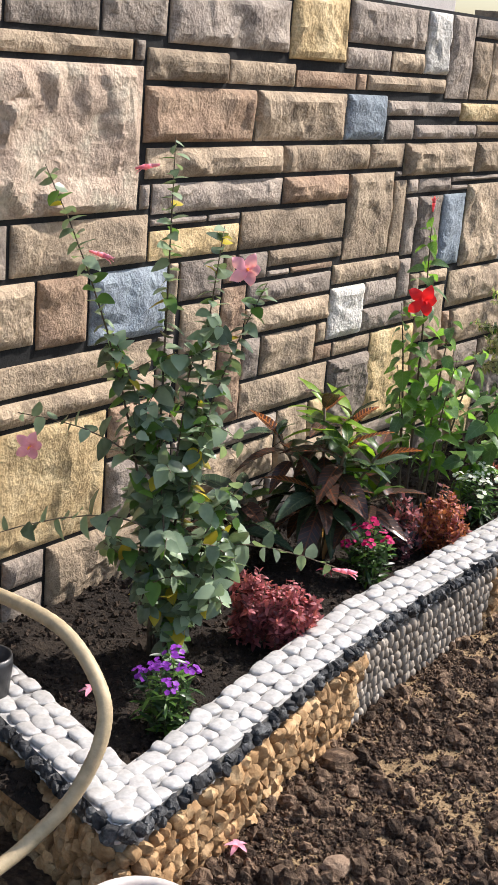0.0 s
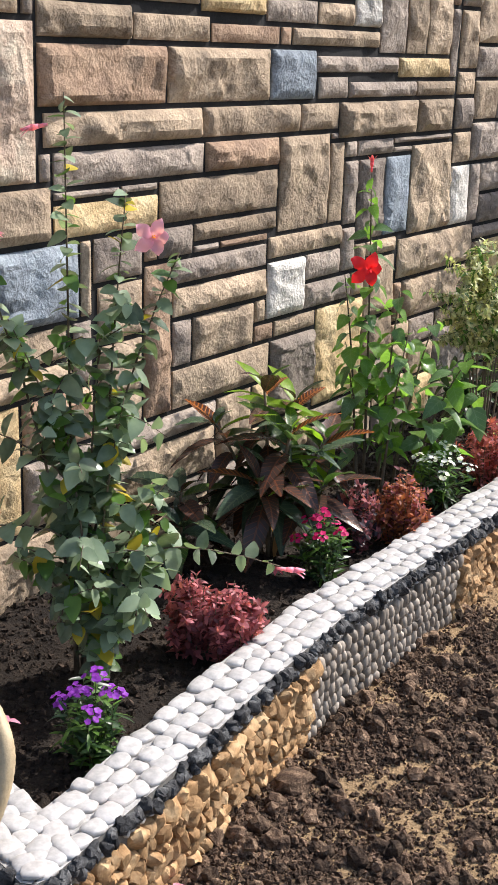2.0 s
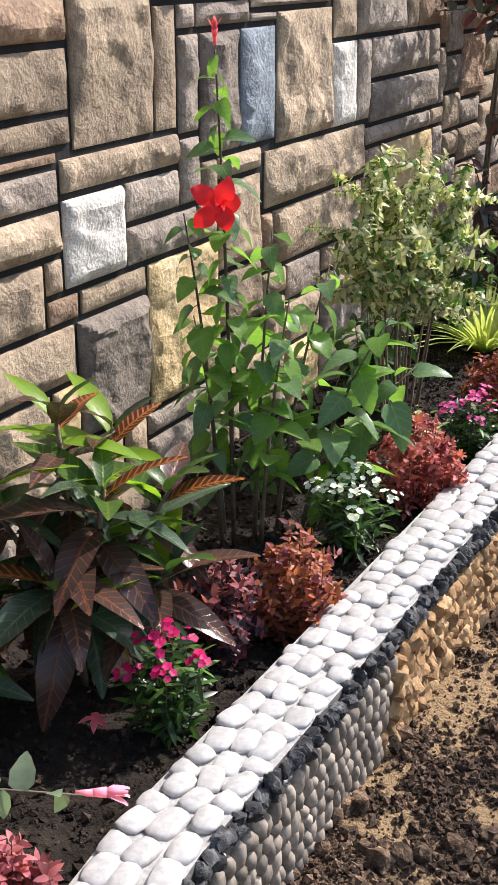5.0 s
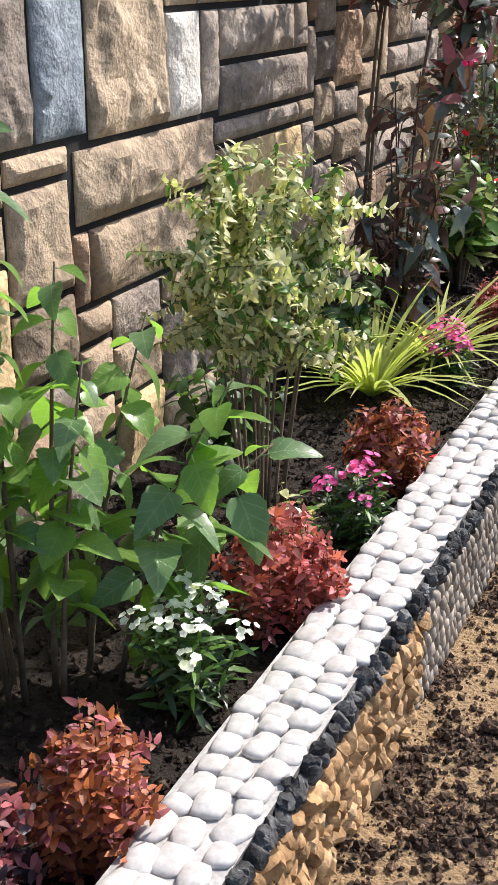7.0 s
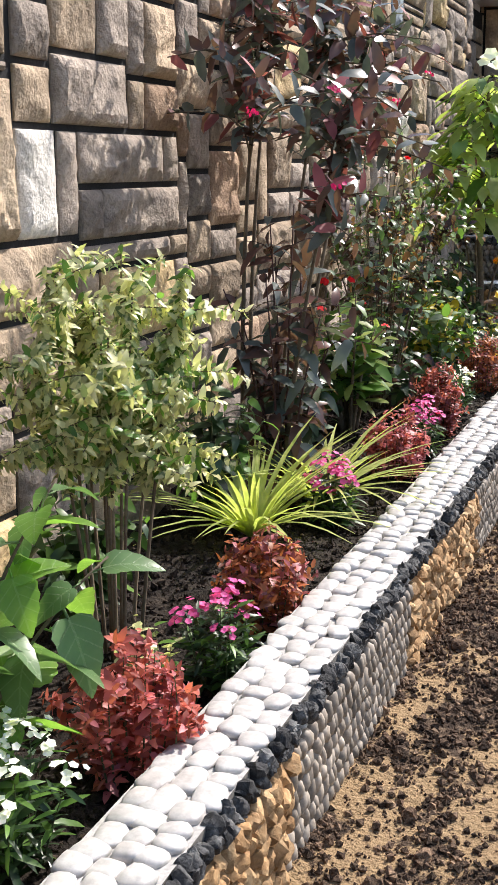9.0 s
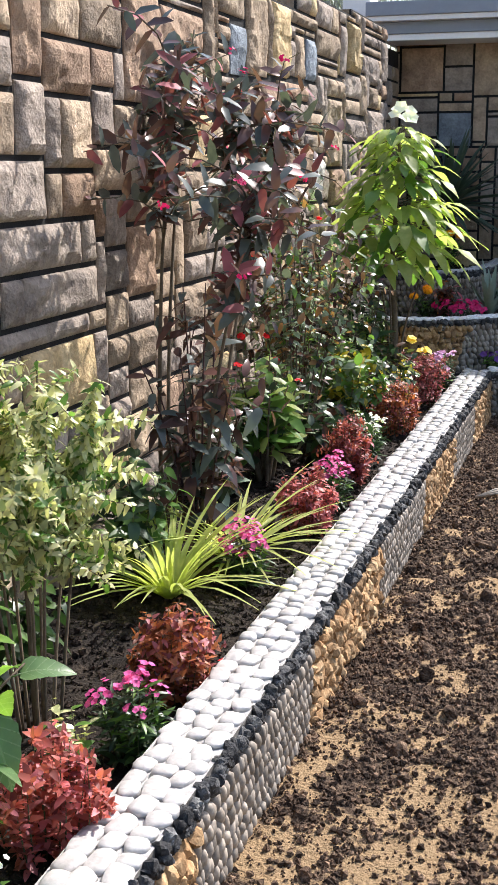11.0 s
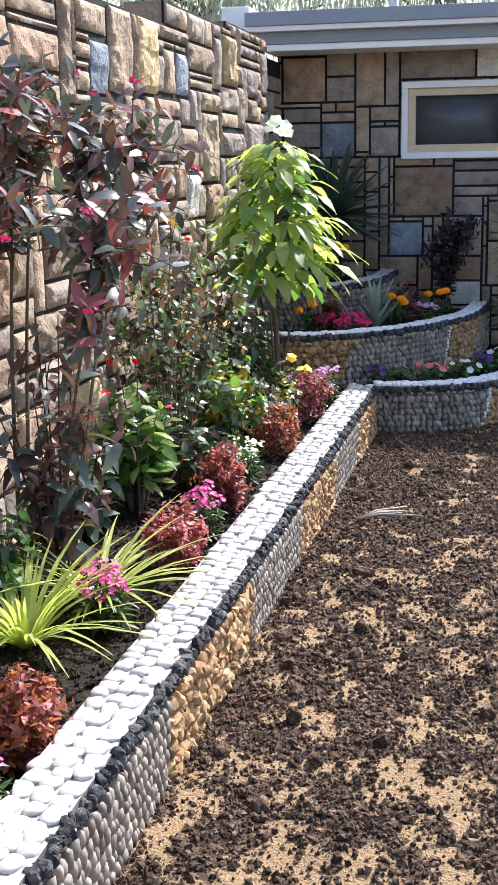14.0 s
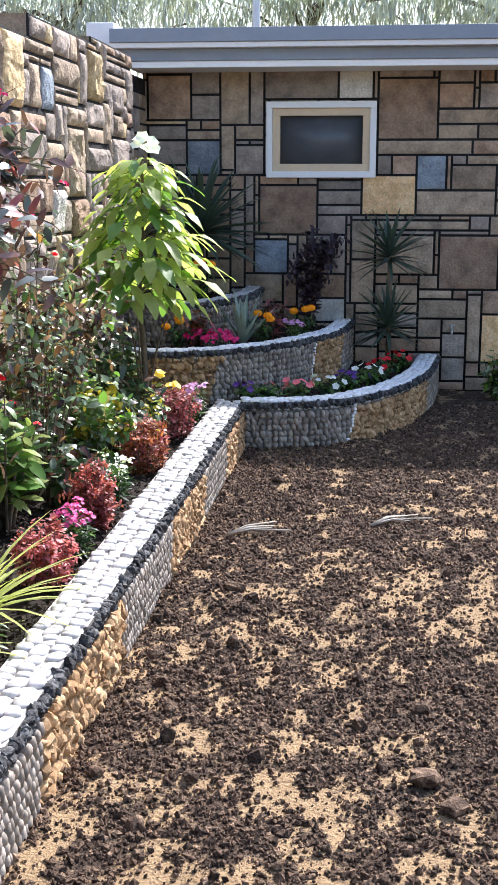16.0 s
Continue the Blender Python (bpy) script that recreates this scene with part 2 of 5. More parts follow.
def box(b, x0, x1, y0, y1, z0, z1, mat=0, bevel=0.0):
    if bevel:
        bm = bmesh.new()
        bmesh.ops.create_cube(bm, size=1)
        for v in bm.verts:
            v.co = ((x0 + x1) / 2 + v.co.x * (x1 - x0), (y0 + y1) / 2 + v.co.y * (y1 - y0), (z0 + z1) / 2 + v.co.z * (z1 - z0))
        bmesh.ops.bevel(bm, geom=list(bm.edges), offset=bevel, segments=2, affect="EDGES", profile=0.6)
        bm.verts.ensure_lookup_table()
        b.add([v.co.copy() for v in bm.verts], [[v.index for v in f.verts] for f in bm.faces], mat)
        bm.free()
        return
    vs = [Vector((x, y, z)) for x in (x0, x1) for y in (y0, y1) for z in (z0, z1)]
    b.add(vs, [(0, 1, 3, 2), (4, 6, 7, 5), (0, 4, 5, 1), (2, 3, 7, 6), (0, 2, 6, 4), (1, 5, 7, 3)], mat)


def ball_cage():
    """A rounded cube cage of 26 points: the base of pebbles and clods."""
    pts, idx, faces = [], {}, []
    for x in (-1, 0, 1):
        for y in (-1, 0, 1):
            for z in (-1, 0, 1):
                if (x, y, z) != (0, 0, 0):
                    idx[(x, y, z)] = len(pts)
                    pts.append(Vector((x, y, z)).normalized())
    for ax in range(3):
        for s in (-1, 1):
            for i in (-1, 0):
                for j in (-1, 0):
                    q = []
                    for di, dj in ((0, 0), (1, 0), (1, 1), (0, 1)):
                        c = [0, 0, 0]
                        c[ax], c[(ax + 1) % 3], c[(ax + 2) % 3] = s, i + di, j + dj
                        q.append(idx[tuple(c)])
                    faces.append(tuple(q if s > 0 else q[::-1]))
    return pts, faces


CAGE_V, CAGE_F = ball_cage()


def fine_cage(n=4):
    """A finer rounded cube, for rough rocks."""
    idx, pts, faces = {}, [], []
    for ax in range(3):
        for s in (-1, 1):
            for i in range(n):
                for j in range(n):
                    q = []
                    for di, dj in ((0, 0), (1, 0), (1, 1), (0, 1)):
                        c = [0.0, 0.0, 0.0]
                        c[ax], c[(ax + 1) % 3], c[(ax + 2) % 3] = s, 2 * (i + di) / n - 1, 2 * (j + dj) / n - 1
                        key = tuple(round(v, 3) for v in c)
                        if key not in idx:
                            idx[key] = len(pts)
                            pts.append(Vector(c).normalized())
                        q.append(idx[key])
                    faces.append(tuple(q if s > 0 else q[::-1]))
    return pts, faces


FINE_V, FINE_F = fine_cage()


def rock(b, m, sx, sy, sz, rough, r):
    """A broken stone: the finer cage cut by noise."""
    o = Vector((r.uniform(0, 99), r.uniform(0, 99), r.uniform(0, 99)))
    cuts = [(Vector((r.gauss(0, 1), r.gauss(0, 1), r.gauss(0, 1))).normalized(), r.uniform(0.55, 0.9)) for _ in range(5)]
    vs = []
    for p in FINE_V:
        k = 1 + rough * noise.noise(p * 1.6 + o) + 0.4 * rough * noise.noise(p * 4.5 + o)
        q = p * k
        for n, d in cuts:
            e = q.dot(n) - d
            if e > 0:
                q = q - n * e
        vs.append(m @ Vector((q.x * sx * 1.2, q.y * sy * 1.2, q.z * sz * 1.2)))
    b.add(vs, FINE_F)


def pebble(b, m, sx, sy, sz, jitter, r, mat=0, square=0.0):
    """A pebble or clod: the cage, squared off and roughened, at the pose m."""
    vs = []
    for p in CAGE_V:
        q = Vector([math.copysign(abs(c) ** (1 - square), c) for c in p]) if square else p
        k = 1 + r.uniform(-jitter, jitter)
        vs.append(m @ Vector((q.x * sx * k, q.y * sy * k, q.z * sz * k)))
    b.add(vs, CAGE_F, mat)


COBBLE_V, COBBLE_F = fine_cage(3)


def cobble(b, m, sx, sy, sz, r):
    """A water-worn stone with a flattish top and rounded corners."""
    o = Vector((r.uniform(0, 99), r.uniform(0, 99), r.uniform(0, 99)))
    e = r.uniform(2.6, 4.6)
    vs = []
    for p in COBBLE_V:
        k = (abs(p.x) ** e + abs(p.y) ** e + abs(p.z) ** e) ** (-1 / e) * (1 + 0.17 * noise.noise(p * 0.9 + o))
        vs.append(m @ Vector((p.x * sx * k * (1 + 0.12 * p.y), p.y * sy * k, p.z * sz * k)))
    b.add(vs, COBBLE_F)


def tube(b, pts, r0, r1, sides=6, mat=0):
    """A tapered tube along points."""
    n = len(pts)
    ring = []
    side = Vector((0.31, 0.87, 0.2))
    for i, p in enumerate(pts):
        d = (pts[min(i + 1, n - 1)] - pts[max(i - 1, 0)]).normalized()
        u = d.cross(side)
        u = u.normalized() if u.length > 1e-4 else d.orthogonal().normalized()
        w = d.cross(u)
        r = r0 + (r1 - r0) * i / max(1, n - 1)
        ring.append([p + (u * math.cos(a) + w * math.sin(a)) * r for a in [2 * math.pi * k / sides for k in range(sides)]])
    vs = [v for rr in ring for v in rr]
    fs = [(i * sides + k, i * sides + (k + 1) % sides, (i + 1) * sides + (k + 1) % sides, (i + 1) * sides + k) for i in range(n - 1) for k in range(sides)]
    b.add(vs, fs + [tuple(range((n - 1) * sides, n * sides)), tuple(range(sides - 1, -1, -1))], mat)


# ---- ground ----
def soil_height(x, y):
    h = 0.018 * noise.fractal(Vector((x * 3.1, y * 3.1, 0.3)), 1.0, 2.0, 3) + 0.012 * noise.noise(Vector((x * 14, y * 14, 2)))
    return h


# bare sandy spots: place and radius
SAND = ((1.12, 0.29, 0.10), (1.25, 0.18, 0.13), (1.13, 0.05, 0.08), (1.55, 0.2, 0.16), (1.10, 1.70, 0.16), (1.05, 2.70, 0.15), (1.25, 2.62, 0.22), (1.08, 2.36, 0.15),
        (1.08, 4.30, 0.14), (1.85, 3.72, 0.26), (2.12, 3.2, 0.3), (1.62, 4.7, 0.26), (2.15, 5.15, 0.4), (1.55, 3.68, 0.2), (2.6, 4.6, 0.4), (1.5, 1.9, 0.25), (1.45, 2.9, 0.2))


def sandy(x, y):
    """How far the pale sand lies bare at a place, 0 to 1."""
    lie = 0.04 if 1.0 < y < 6.0 else -0.28 if y > 6.8 else -0.04
    lie += (0.8 if y < 3.1 else 0.32) * max(math.exp(-(((x - a) / s) ** 2 + ((y - b) / (1.2 * s)) ** 2)) for a, b, s in SAND)
    big = noise.noise(Vector((x * 0.9, y * 0.8, 3.7)))
    return min(1.0, max(0.0, 0.08 + lie + 0.38 * big + 0.95 * noise.fractal(Vector((x * 7.0, y * 5.0, 5.1)), 0.55, 2.1, 5)))


def make_ground():
    b = Build()
    xs = [-60, -20, -6, -1.5, -0.6, 0.2] + [0.9 + 0.028 * i for i in range(126)] + [5.2, 7, 12, 30, 60]
    ys = [-60, -20, -6] + [-2.6 + 0.03 * i for i in range(450)] + [12, 16, 25, 45, 60]
    far = lambda x, y: -0.6 < x < 4.36 and -2.55 < y < 10.8
    b.v = [Vector((x, y, soil_height(x, y) if far(x, y) else 0.0)) for y in ys for x in xs]
    w = len(xs)
    b.f = [(j * w + i, j * w + i + 1, (j + 1) * w + i + 1, (j + 1) * w + i) for j in range(len(ys) - 1) for i in range(w - 1)]
    b.mi = [0] * len(b.f)
    me = b.mesh("ground", GROUND)
    bare = me.attributes.new("bare_sand", "FLOAT", "POINT")
    bare.data.foreach_set("value", [sandy(v.x, v.y) if 0.85 < v.x < 4.36 and -2.55 < v.y < 10.8 else 0.2 for v in b.v])
    ob = new("ground", me)
    return tagged(ob, "dark loose planting soil over pale sand, in clods and patches", "soil", kind="structure")


ground = make_ground()


OCTA = [(1, 0, 0), (0, 1, 0), (-1, 0, 0), (0, -1, 0), (0, 0, 1), (0, 0, -1)]
OCTA_F = [(0, 1, 4), (1, 2, 4), (2, 3, 4), (3, 0, 4), (1, 0, 5), (2, 1, 5), (3, 2, 5), (0, 3, 5)]


def make_clods():
    r = random.Random(11)
    b = Build()
    for _ in range(205000):
        y = -1.2 + 11.2 * r.random() ** 1.25
        x = 1.0 + (1.0 + 0.24 * max(0.0, y)) * r.random()
        if r.random() < 0.82 * min(1.0, 1.3 * sandy(x, y)):
            continue
        s = 0.0034 + 0.012 * r.random() ** 3
        if r.random() < 0.0022 or (y < 1.2 and r.random() < 0.012):
            s = r.uniform(0.016, 0.034)
        m = pose(x, y, soil_height(x, y) + s * 0.35, r.uniform(0, 360), r.uniform(0, 360), r.uniform(0, 360))
        if s > 0.0155:
            pebble(b, m, s, s * r.uniform(0.7, 1.1), s * r.uniform(0.6, 0.9), 0.22, r)
        else:
            q = [m @ Vector((sx * s * r.uniform(0.6, 1.2), sy * s * r.uniform(0.6, 1.2), sz * s * r.uniform(0.6, 1.1))) for sx, sy, sz in OCTA]
            b.add(q, OCTA_F)
    ob = new("soil_clods", b.mesh("soil_clods", CLOD, smooth=False))
    tagged(ob, "crumbly dark brown soil clods strewn on the ground", "soil clods", kind="stuff")


make_clods()


# ---- stone walls ----
def rock_face(w, h, relief, seed, r):
    """A rock-faced block: chamfered rim, chiselled front. Lies in x (width) and z (height), front towards -y."""
    def marks(length):
        k = min(52, max(3, round((length - 0.024) / 0.0105)))
        return [0.0, 0.0035] + [0.012 + (length - 0.024) * q / k for q in range(k + 1)] + [length - 0.0035, length]

    xs, zs = marks(w), marks(h)
    nx, nz = len(xs) - 1, len(zs) - 1
    b = Build()
    groups = []
    steep = min(0.8, 17 * relief)
    for _ in range(3 + min(5, int(w * h / 0.012))):
        cx, cz, top = r.uniform(0, w), r.uniform(0, h), relief * r.uniform(0.55, 1.25)
        turn = r.uniform(0, 6.28)
        groups.append([(cx + r.uniform(-0.03, 0.03), cz + r.uniform(-0.02, 0.02), steep * r.uniform(0.1, 1) * math.cos(turn + k * 2.1), steep * r.uniform(0.1, 1) * math.sin(turn + k * 2.1), top) for k in range(3)])
    for j, z in enumerate(zs):
        for i, x in enumerate(xs):
            edge = min(x, w - x, z, h - z)
            rise = 0.0 if edge <= 0 else 0.3 if edge < 0.005 else min(1.0, 0.62 + 0.38 * (edge - 0.012) / 0.02)
            bow = noise.noise(Vector((x * 16, z * 16, seed))) * 0.02
            cut = max(min(d + gx * (x + bow - cx) + gz * (z + bow - cz) for cx, cz, gx, gz, d in g) for g in groups)
            cut = min(1.5 * relief, max(cut, 0.1 * relief))
            grit = noise.fractal(Vector((x * 24 + seed, z * 30, seed * 0.37)), 0.7, 2.2, 3)
            d = 0.006 + rise * (0.1 * relief + cut + 0.13 * relief * grit)
            b.v.append(Vector((x, -max(d, 0.005), z)))
    n = nx + 1
    b.f = [(j * n + i, j * n + i + 1, (j + 1) * n + i + 1, (j + 1) * n + i) for j in range(nz) for i in range(nx)]
    rim = [i for i in range(n)] + [j * n + nx for j in range(1, nz + 1)] + [nz * n + i for i in range(nx - 1, -1, -1)] + [j * n for j in range(nz - 1, 0, -1)]
    k = len(b.v)
    b.v += [Vector((b.v[i].x, 0.01, b.v[i].z)) for i in rim]
    m = len(rim)
    b.f += [(rim[(a + 1) % m], rim[a], k + a, k + (a + 1) % m) for a in range(m)]
    b.mi = [0] * len(b.f)
    return b


def lay_wall(parent, stones, a0, a1, z1, place, relief, seed, cell=0.04, joint=0.0095, top=None, hole=None, high=(2, 3, 3, 3, 4, 5), fine=1):
    """Sets the named stones, then fills the rest of the wall with random ashlar. Stones: tone, from, to, bottom, top."""
    r = random.Random(seed)
    na, nz = round((a1 - a0) / cell), round(z1 / cell)
    used = np.zeros((na, nz), bool)
    todo = []
    if hole:
        used[round((hole[0] - a0) / cell) : round((hole[1] - a0) / cell), round(hole[2] / cell) : round(hole[3] / cell)] = True
    if top:
        for i in range(na):
            used[i, round(top(a0 + (i + 0.5) * cell) / cell) :] = True
    for tone, s0, s1, b0, b1 in stones:
        i0, i1 = max(0, round((s0 - a0) / cell)), min(na, max(round((s1 - a0) / cell), round((s0 - a0) / cell) + 2))
        j0, j1 = max(0, round(b0 / cell)), min(nz, max(round(b1 / cell), round(b0 / cell) + 2))
        while j0 < j1 and i0 < i1 and used[i0:i1, j0:j1].any():
            if used[i0:i1, j0].any() and not used[i0:i1, j1 - 1].any():
                j0 += 1
            elif used[i0:i1, j1 - 1].any() and not used[i0:i1, j0].any():
                j1 -= 1
            elif used[i0, j0:j1].any():
                i0 += 1
            else:
                i1 -= 1
        if i1 - i0 >= 2 and j1 - j0 >= 2:
            used[i0:i1, j0:j1] = True
            todo.append((tone, i0, i1, j0, j1))
    # named stones spread into the thin gaps between them
    for _ in range(4 if fine > 1 else 0):
        for n, (tone, i0, i1, j0, j1) in enumerate(todo):
            if a0 + i1 * cell > 4.3:
                continue
            if j1 < nz and not used[i0:i1, j1].any():
                used[i0:i1, j1] = True
                j1 += 1
            if j0 > 0 and not used[i0:i1, j0 - 1].any():
                j0 -= 1
                used[i0:i1, j0] = True
            if i1 < na and not used[i1, j0:j1].any():
                used[i1, j0:j1] = True
                i1 += 1
            if i0 > 0 and not used[i0 - 1, j0:j1].any():
                i0 -= 1
                used[i0, j0:j1] = True
            todo[n] = (tone, i0, i1, j0, j1)
    for j in range(nz):
        for i in range(na):
            if used[i, j]:
                continue
            wmax, hmax = 1, 1
            while i + wmax < na and not used[i + wmax, j] and wmax < 16 * fine:
                wmax += 1
            want = fine * r.choice((3, 5, 7, 8, 10, 12))
            w = wmax if wmax - want < 3 * fine else min(want, wmax)
            while j + hmax < nz and not used[i : i + w, j + hmax].any() and hmax < 10 * fine:
                hmax += 1
            tall = fine * (r.choice(high) if w > 3 * fine else r.choice((4, 6, 8)))
            h = hmax if hmax - tall < 2 * fine else min(tall, hmax)
            used[i : i + w, j : j + h] = True
            todo.append((r.choice("BBBBBGGGGRRY" if r.random() < 0.5 else "BBBGGGR"), i, i + w, j, j + h))
    for n, (tone, i0, i1, j0, j1) in enumerate(todo):
        w, h = (i1 - i0) * cell - 2 * joint, (j1 - j0) * cell - 2 * joint
        if w < 0.02 or h < 0.02:
            continue
        rel = relief * (1.0 + 0.9 * min(1, (w * h) / 0.12)) * r.uniform(0.7, 1.2)
        b = rock_face(w, h, rel, r.uniform(0, 90), r)
        ob = part("stone_block", b.mesh("stone_block", STONE[tone[0]], True, 20), None, parent)
        ob.matrix_basis = place(a0 + i0 * cell + joint, j0 * cell + joint)


def tones(text):
    """Stones from short lines: tone from to bottom top."""
    out = []
    for line in text.split(";"):
        t, *n = line.split()
        out.append((t, *[float(v) for v in n]))
    return out


def WALL_TOP(y):
    """The wall's top steps up with the ground beyond it."""
    return 2.32 if y < 3.0 else 2.36 if y < 5.0 else 2.44 if y < 7.0 else 2.56 if y < 8.4 else 2.60


def bank_wall():
    b = Build()
    tops = [-2.2, 3.0, 5.0, 7.0, 8.4, 9.62]
    for ya, yb in zip(tops, tops[1:]):
        top = round(WALL_TOP(ya + 0.01) / 0.04) * 0.04 + 0.004
        box(b, -0.014, 0.0, ya, yb, 0.0, top)
        box(b, -0.22, -0.014, ya, yb, 0.0, top, 1)
    box(b, -0.22, -0.10, 9.62, 10.7, 0.0, 2.52)
    wall = tagged(new("wall_west", b.mesh("wall_west", [MORTAR, STONE["B"]], False)), "garden wall clad in rock-faced ashlar with black joints", "stone wall", kind="structure")
    stones = []
    for block in WALL_STONES:
        stones += tones(block)
    lay_wall(wall, stones, -2.2, 9.6, 2.64, lambda a, z: pose(0, a, z, 0, 0, 90), 0.018, 3, 0.02, top=WALL_TOP, high=(3, 4, 5, 5, 6, 7), fine=2)
    lay_wall(wall, [], 0, 1.04, 2.40, lambda a, z: pose(-0.10, 9.64 + a, z, 0, 0, 90), 0.012, 5)
    return wall


WALL_STONES = [
    "U 2.48 2.71 1.25 1.50; G 2.24 2.47 1.25 1.49; G 2.11 2.25 1.26 1.53; B 2.69 3.14 1.17 1.55; B 2.73 3.38 0.97 1.15; W 3.13 3.35 1.16 1.36; G 3.35 3.47 0.99 1.36; G 3.44 4.08 1.26 1.38; G 3.46 3.63 1.12 1.24; G 3.63 4.13 1.15 1.23; G 3.48 4.03 1.04 1.12; Y 3.69 4.07 0.87 1.06",
    "G 3.44 4.00 1.31 1.37; B 3.62 4.04 1.19 1.26; G 3.44 3.61 1.16 1.24; Y 3.67 4.03 0.96 1.07; B 2.75 3.35 0.94 1.11; B 2.78 3.34 0.82 0.93",
    "G 0.96 1.09 1.25 1.35; B 1.11 1.60 1.27 1.34; B 0.92 1.60 1.37 1.52; G 0.95 1.54 1.17 1.25; B 0.97 1.47 1.03 1.14; B 1.08 1.48 0.93 1.01; G 0.97 1.07 0.92 1.01; B 1.55 2.04 1.18 1.25; W 1.60 1.84 0.93 1.15; R 1.48 1.61 0.85 1.14; G 1.83 2.13 1.07 1.16; G 1.84 2.15 0.94 1.05; B 1.62 1.93 0.86 0.91; Y 1.94 2.26 0.57 0.92; G 1.64 1.96 0.59 0.83; B 0.99 1.57 0.69 0.90; R 0.80 0.98 0.73 1.43; B 2.01 2.12 1.27 1.57; G 2.12 2.23 1.26 1.60; G 2.13 2.25 0.97 1.25; B 0.64 0.80 0.81 0.93; B 0.62 0.80 0.72 0.81; G 0.65 1.15 0.60 0.69; B 0.65 1.17 0.49 0.56",
    "Y 1.10 1.49 2.06 2.27; B 0.31 0.74 1.98 2.07; B 0.74 1.15 1.96 2.06; R 1.14 1.51 1.95 2.04; R 0.34 0.92 1.77 1.97; B 0.91 1.53 1.76 1.95; U 1.53 1.79 1.76 1.96; B 1.76 1.98 1.67 1.95; G 1.49 1.78 1.97 2.14; B 1.76 2.37 1.96 2.13; G 1.47 2.14 2.14 2.28; W 2.10 2.37 2.13 2.33; G 2.28 2.51 1.96 2.31; B 0.40 1.11 1.66 1.76; B 1.12 1.75 1.65 1.75; G 0.43 1.14 1.51 1.66; R 1.13 1.62 1.51 1.65; B 1.61 2.05 1.26 1.64; B 0.95 1.67 1.30 1.52; G 0.99 1.16 1.24 1.34; B 1.16 1.67 1.22 1.37; G 1.01 1.63 1.10 1.28; B 1.60 2.16 1.14 1.30; G 0.39 1.12 2.08 2.19; G 0.08 0.39 2.10 2.20; P -0.32 0.29 1.54 2.01; B 0.19 0.44 1.41 2.08; B -0.21 0.34 1.35 1.55; R -0.17 0.09 1.21 1.38; U 0.07 0.41 1.10 1.39; Y 0.37 0.83 1.03 1.40; B -0.31 -0.15 1.22 1.50; B -0.18 0.10 1.08 1.24; B -0.30 0.34 0.98 1.11; B -0.29 0.36 0.89 1.01; Y -0.29 0.11 0.45 0.90; B 0.01 0.33 0.23 0.88; R 0.84 1.09 0.74 1.27; G 1.93 2.47 1.87 1.94; G 1.95 2.11 1.77 1.85; G 2.10 2.65 1.76 1.85; B 2.12 2.67 1.59 1.76; G 1.97 2.13 1.66 1.76; Y 2.59 2.97 1.60 1.90; G 2.00 2.53 1.49 1.59; G 2.52 3.04 1.50 1.60; B -0.33 0.17 2.02 2.10; G -0.24 0.09 2.12 2.17",
    "B 5.01 5.68 0.91 1.13; B 5.67 6.36 0.79 1.07; G 4.98 5.69 0.75 1.05; B 4.13 4.49 2.03 2.19; R 4.50 4.86 1.85 2.26; B 4.89 5.38 2.28 2.36; R 4.88 5.41 2.09 2.24; B 5.40 5.56 1.95 2.41",
    "B 4.90 5.42 1.95 2.05; B 5.62 6.02 2.29 2.42; U 5.78 6.02 2.03 2.26; B 5.60 5.79 2.15 2.25; B 5.59 5.77 2.02 2.13; B 6.04 6.39 2.05 2.43; Y 6.47 6.81 2.06 2.46; B 6.87 7.42 2.35 2.47; U 7.18 7.40 2.09 2.33; B 6.94 7.16 2.08 2.31; B 7.42 8.00 2.24 2.40; B 7.44 7.99 2.14 2.21; Y 8.24 8.64 2.20 2.52; G 8.05 8.21 2.17 2.48; B 8.76 9.42 2.49 2.55; B 8.75 9.41 2.36 2.42; Y 5.19 5.52 1.61 1.83; B 5.83 6.27 1.83 2.00",
    "G 4.87 5.20 1.87 1.92; B 5.22 5.80 1.85 1.92; B 4.68 5.18 1.74 1.83; B 7.71 8.13 1.61 2.03; B 8.21 8.67 1.94 2.05; G 8.20 8.83 1.75 1.91; B 7.23 7.59 1.81 1.92; B 7.34 7.62 1.68 1.79; W 7.33 7.60 1.40 1.66",
]
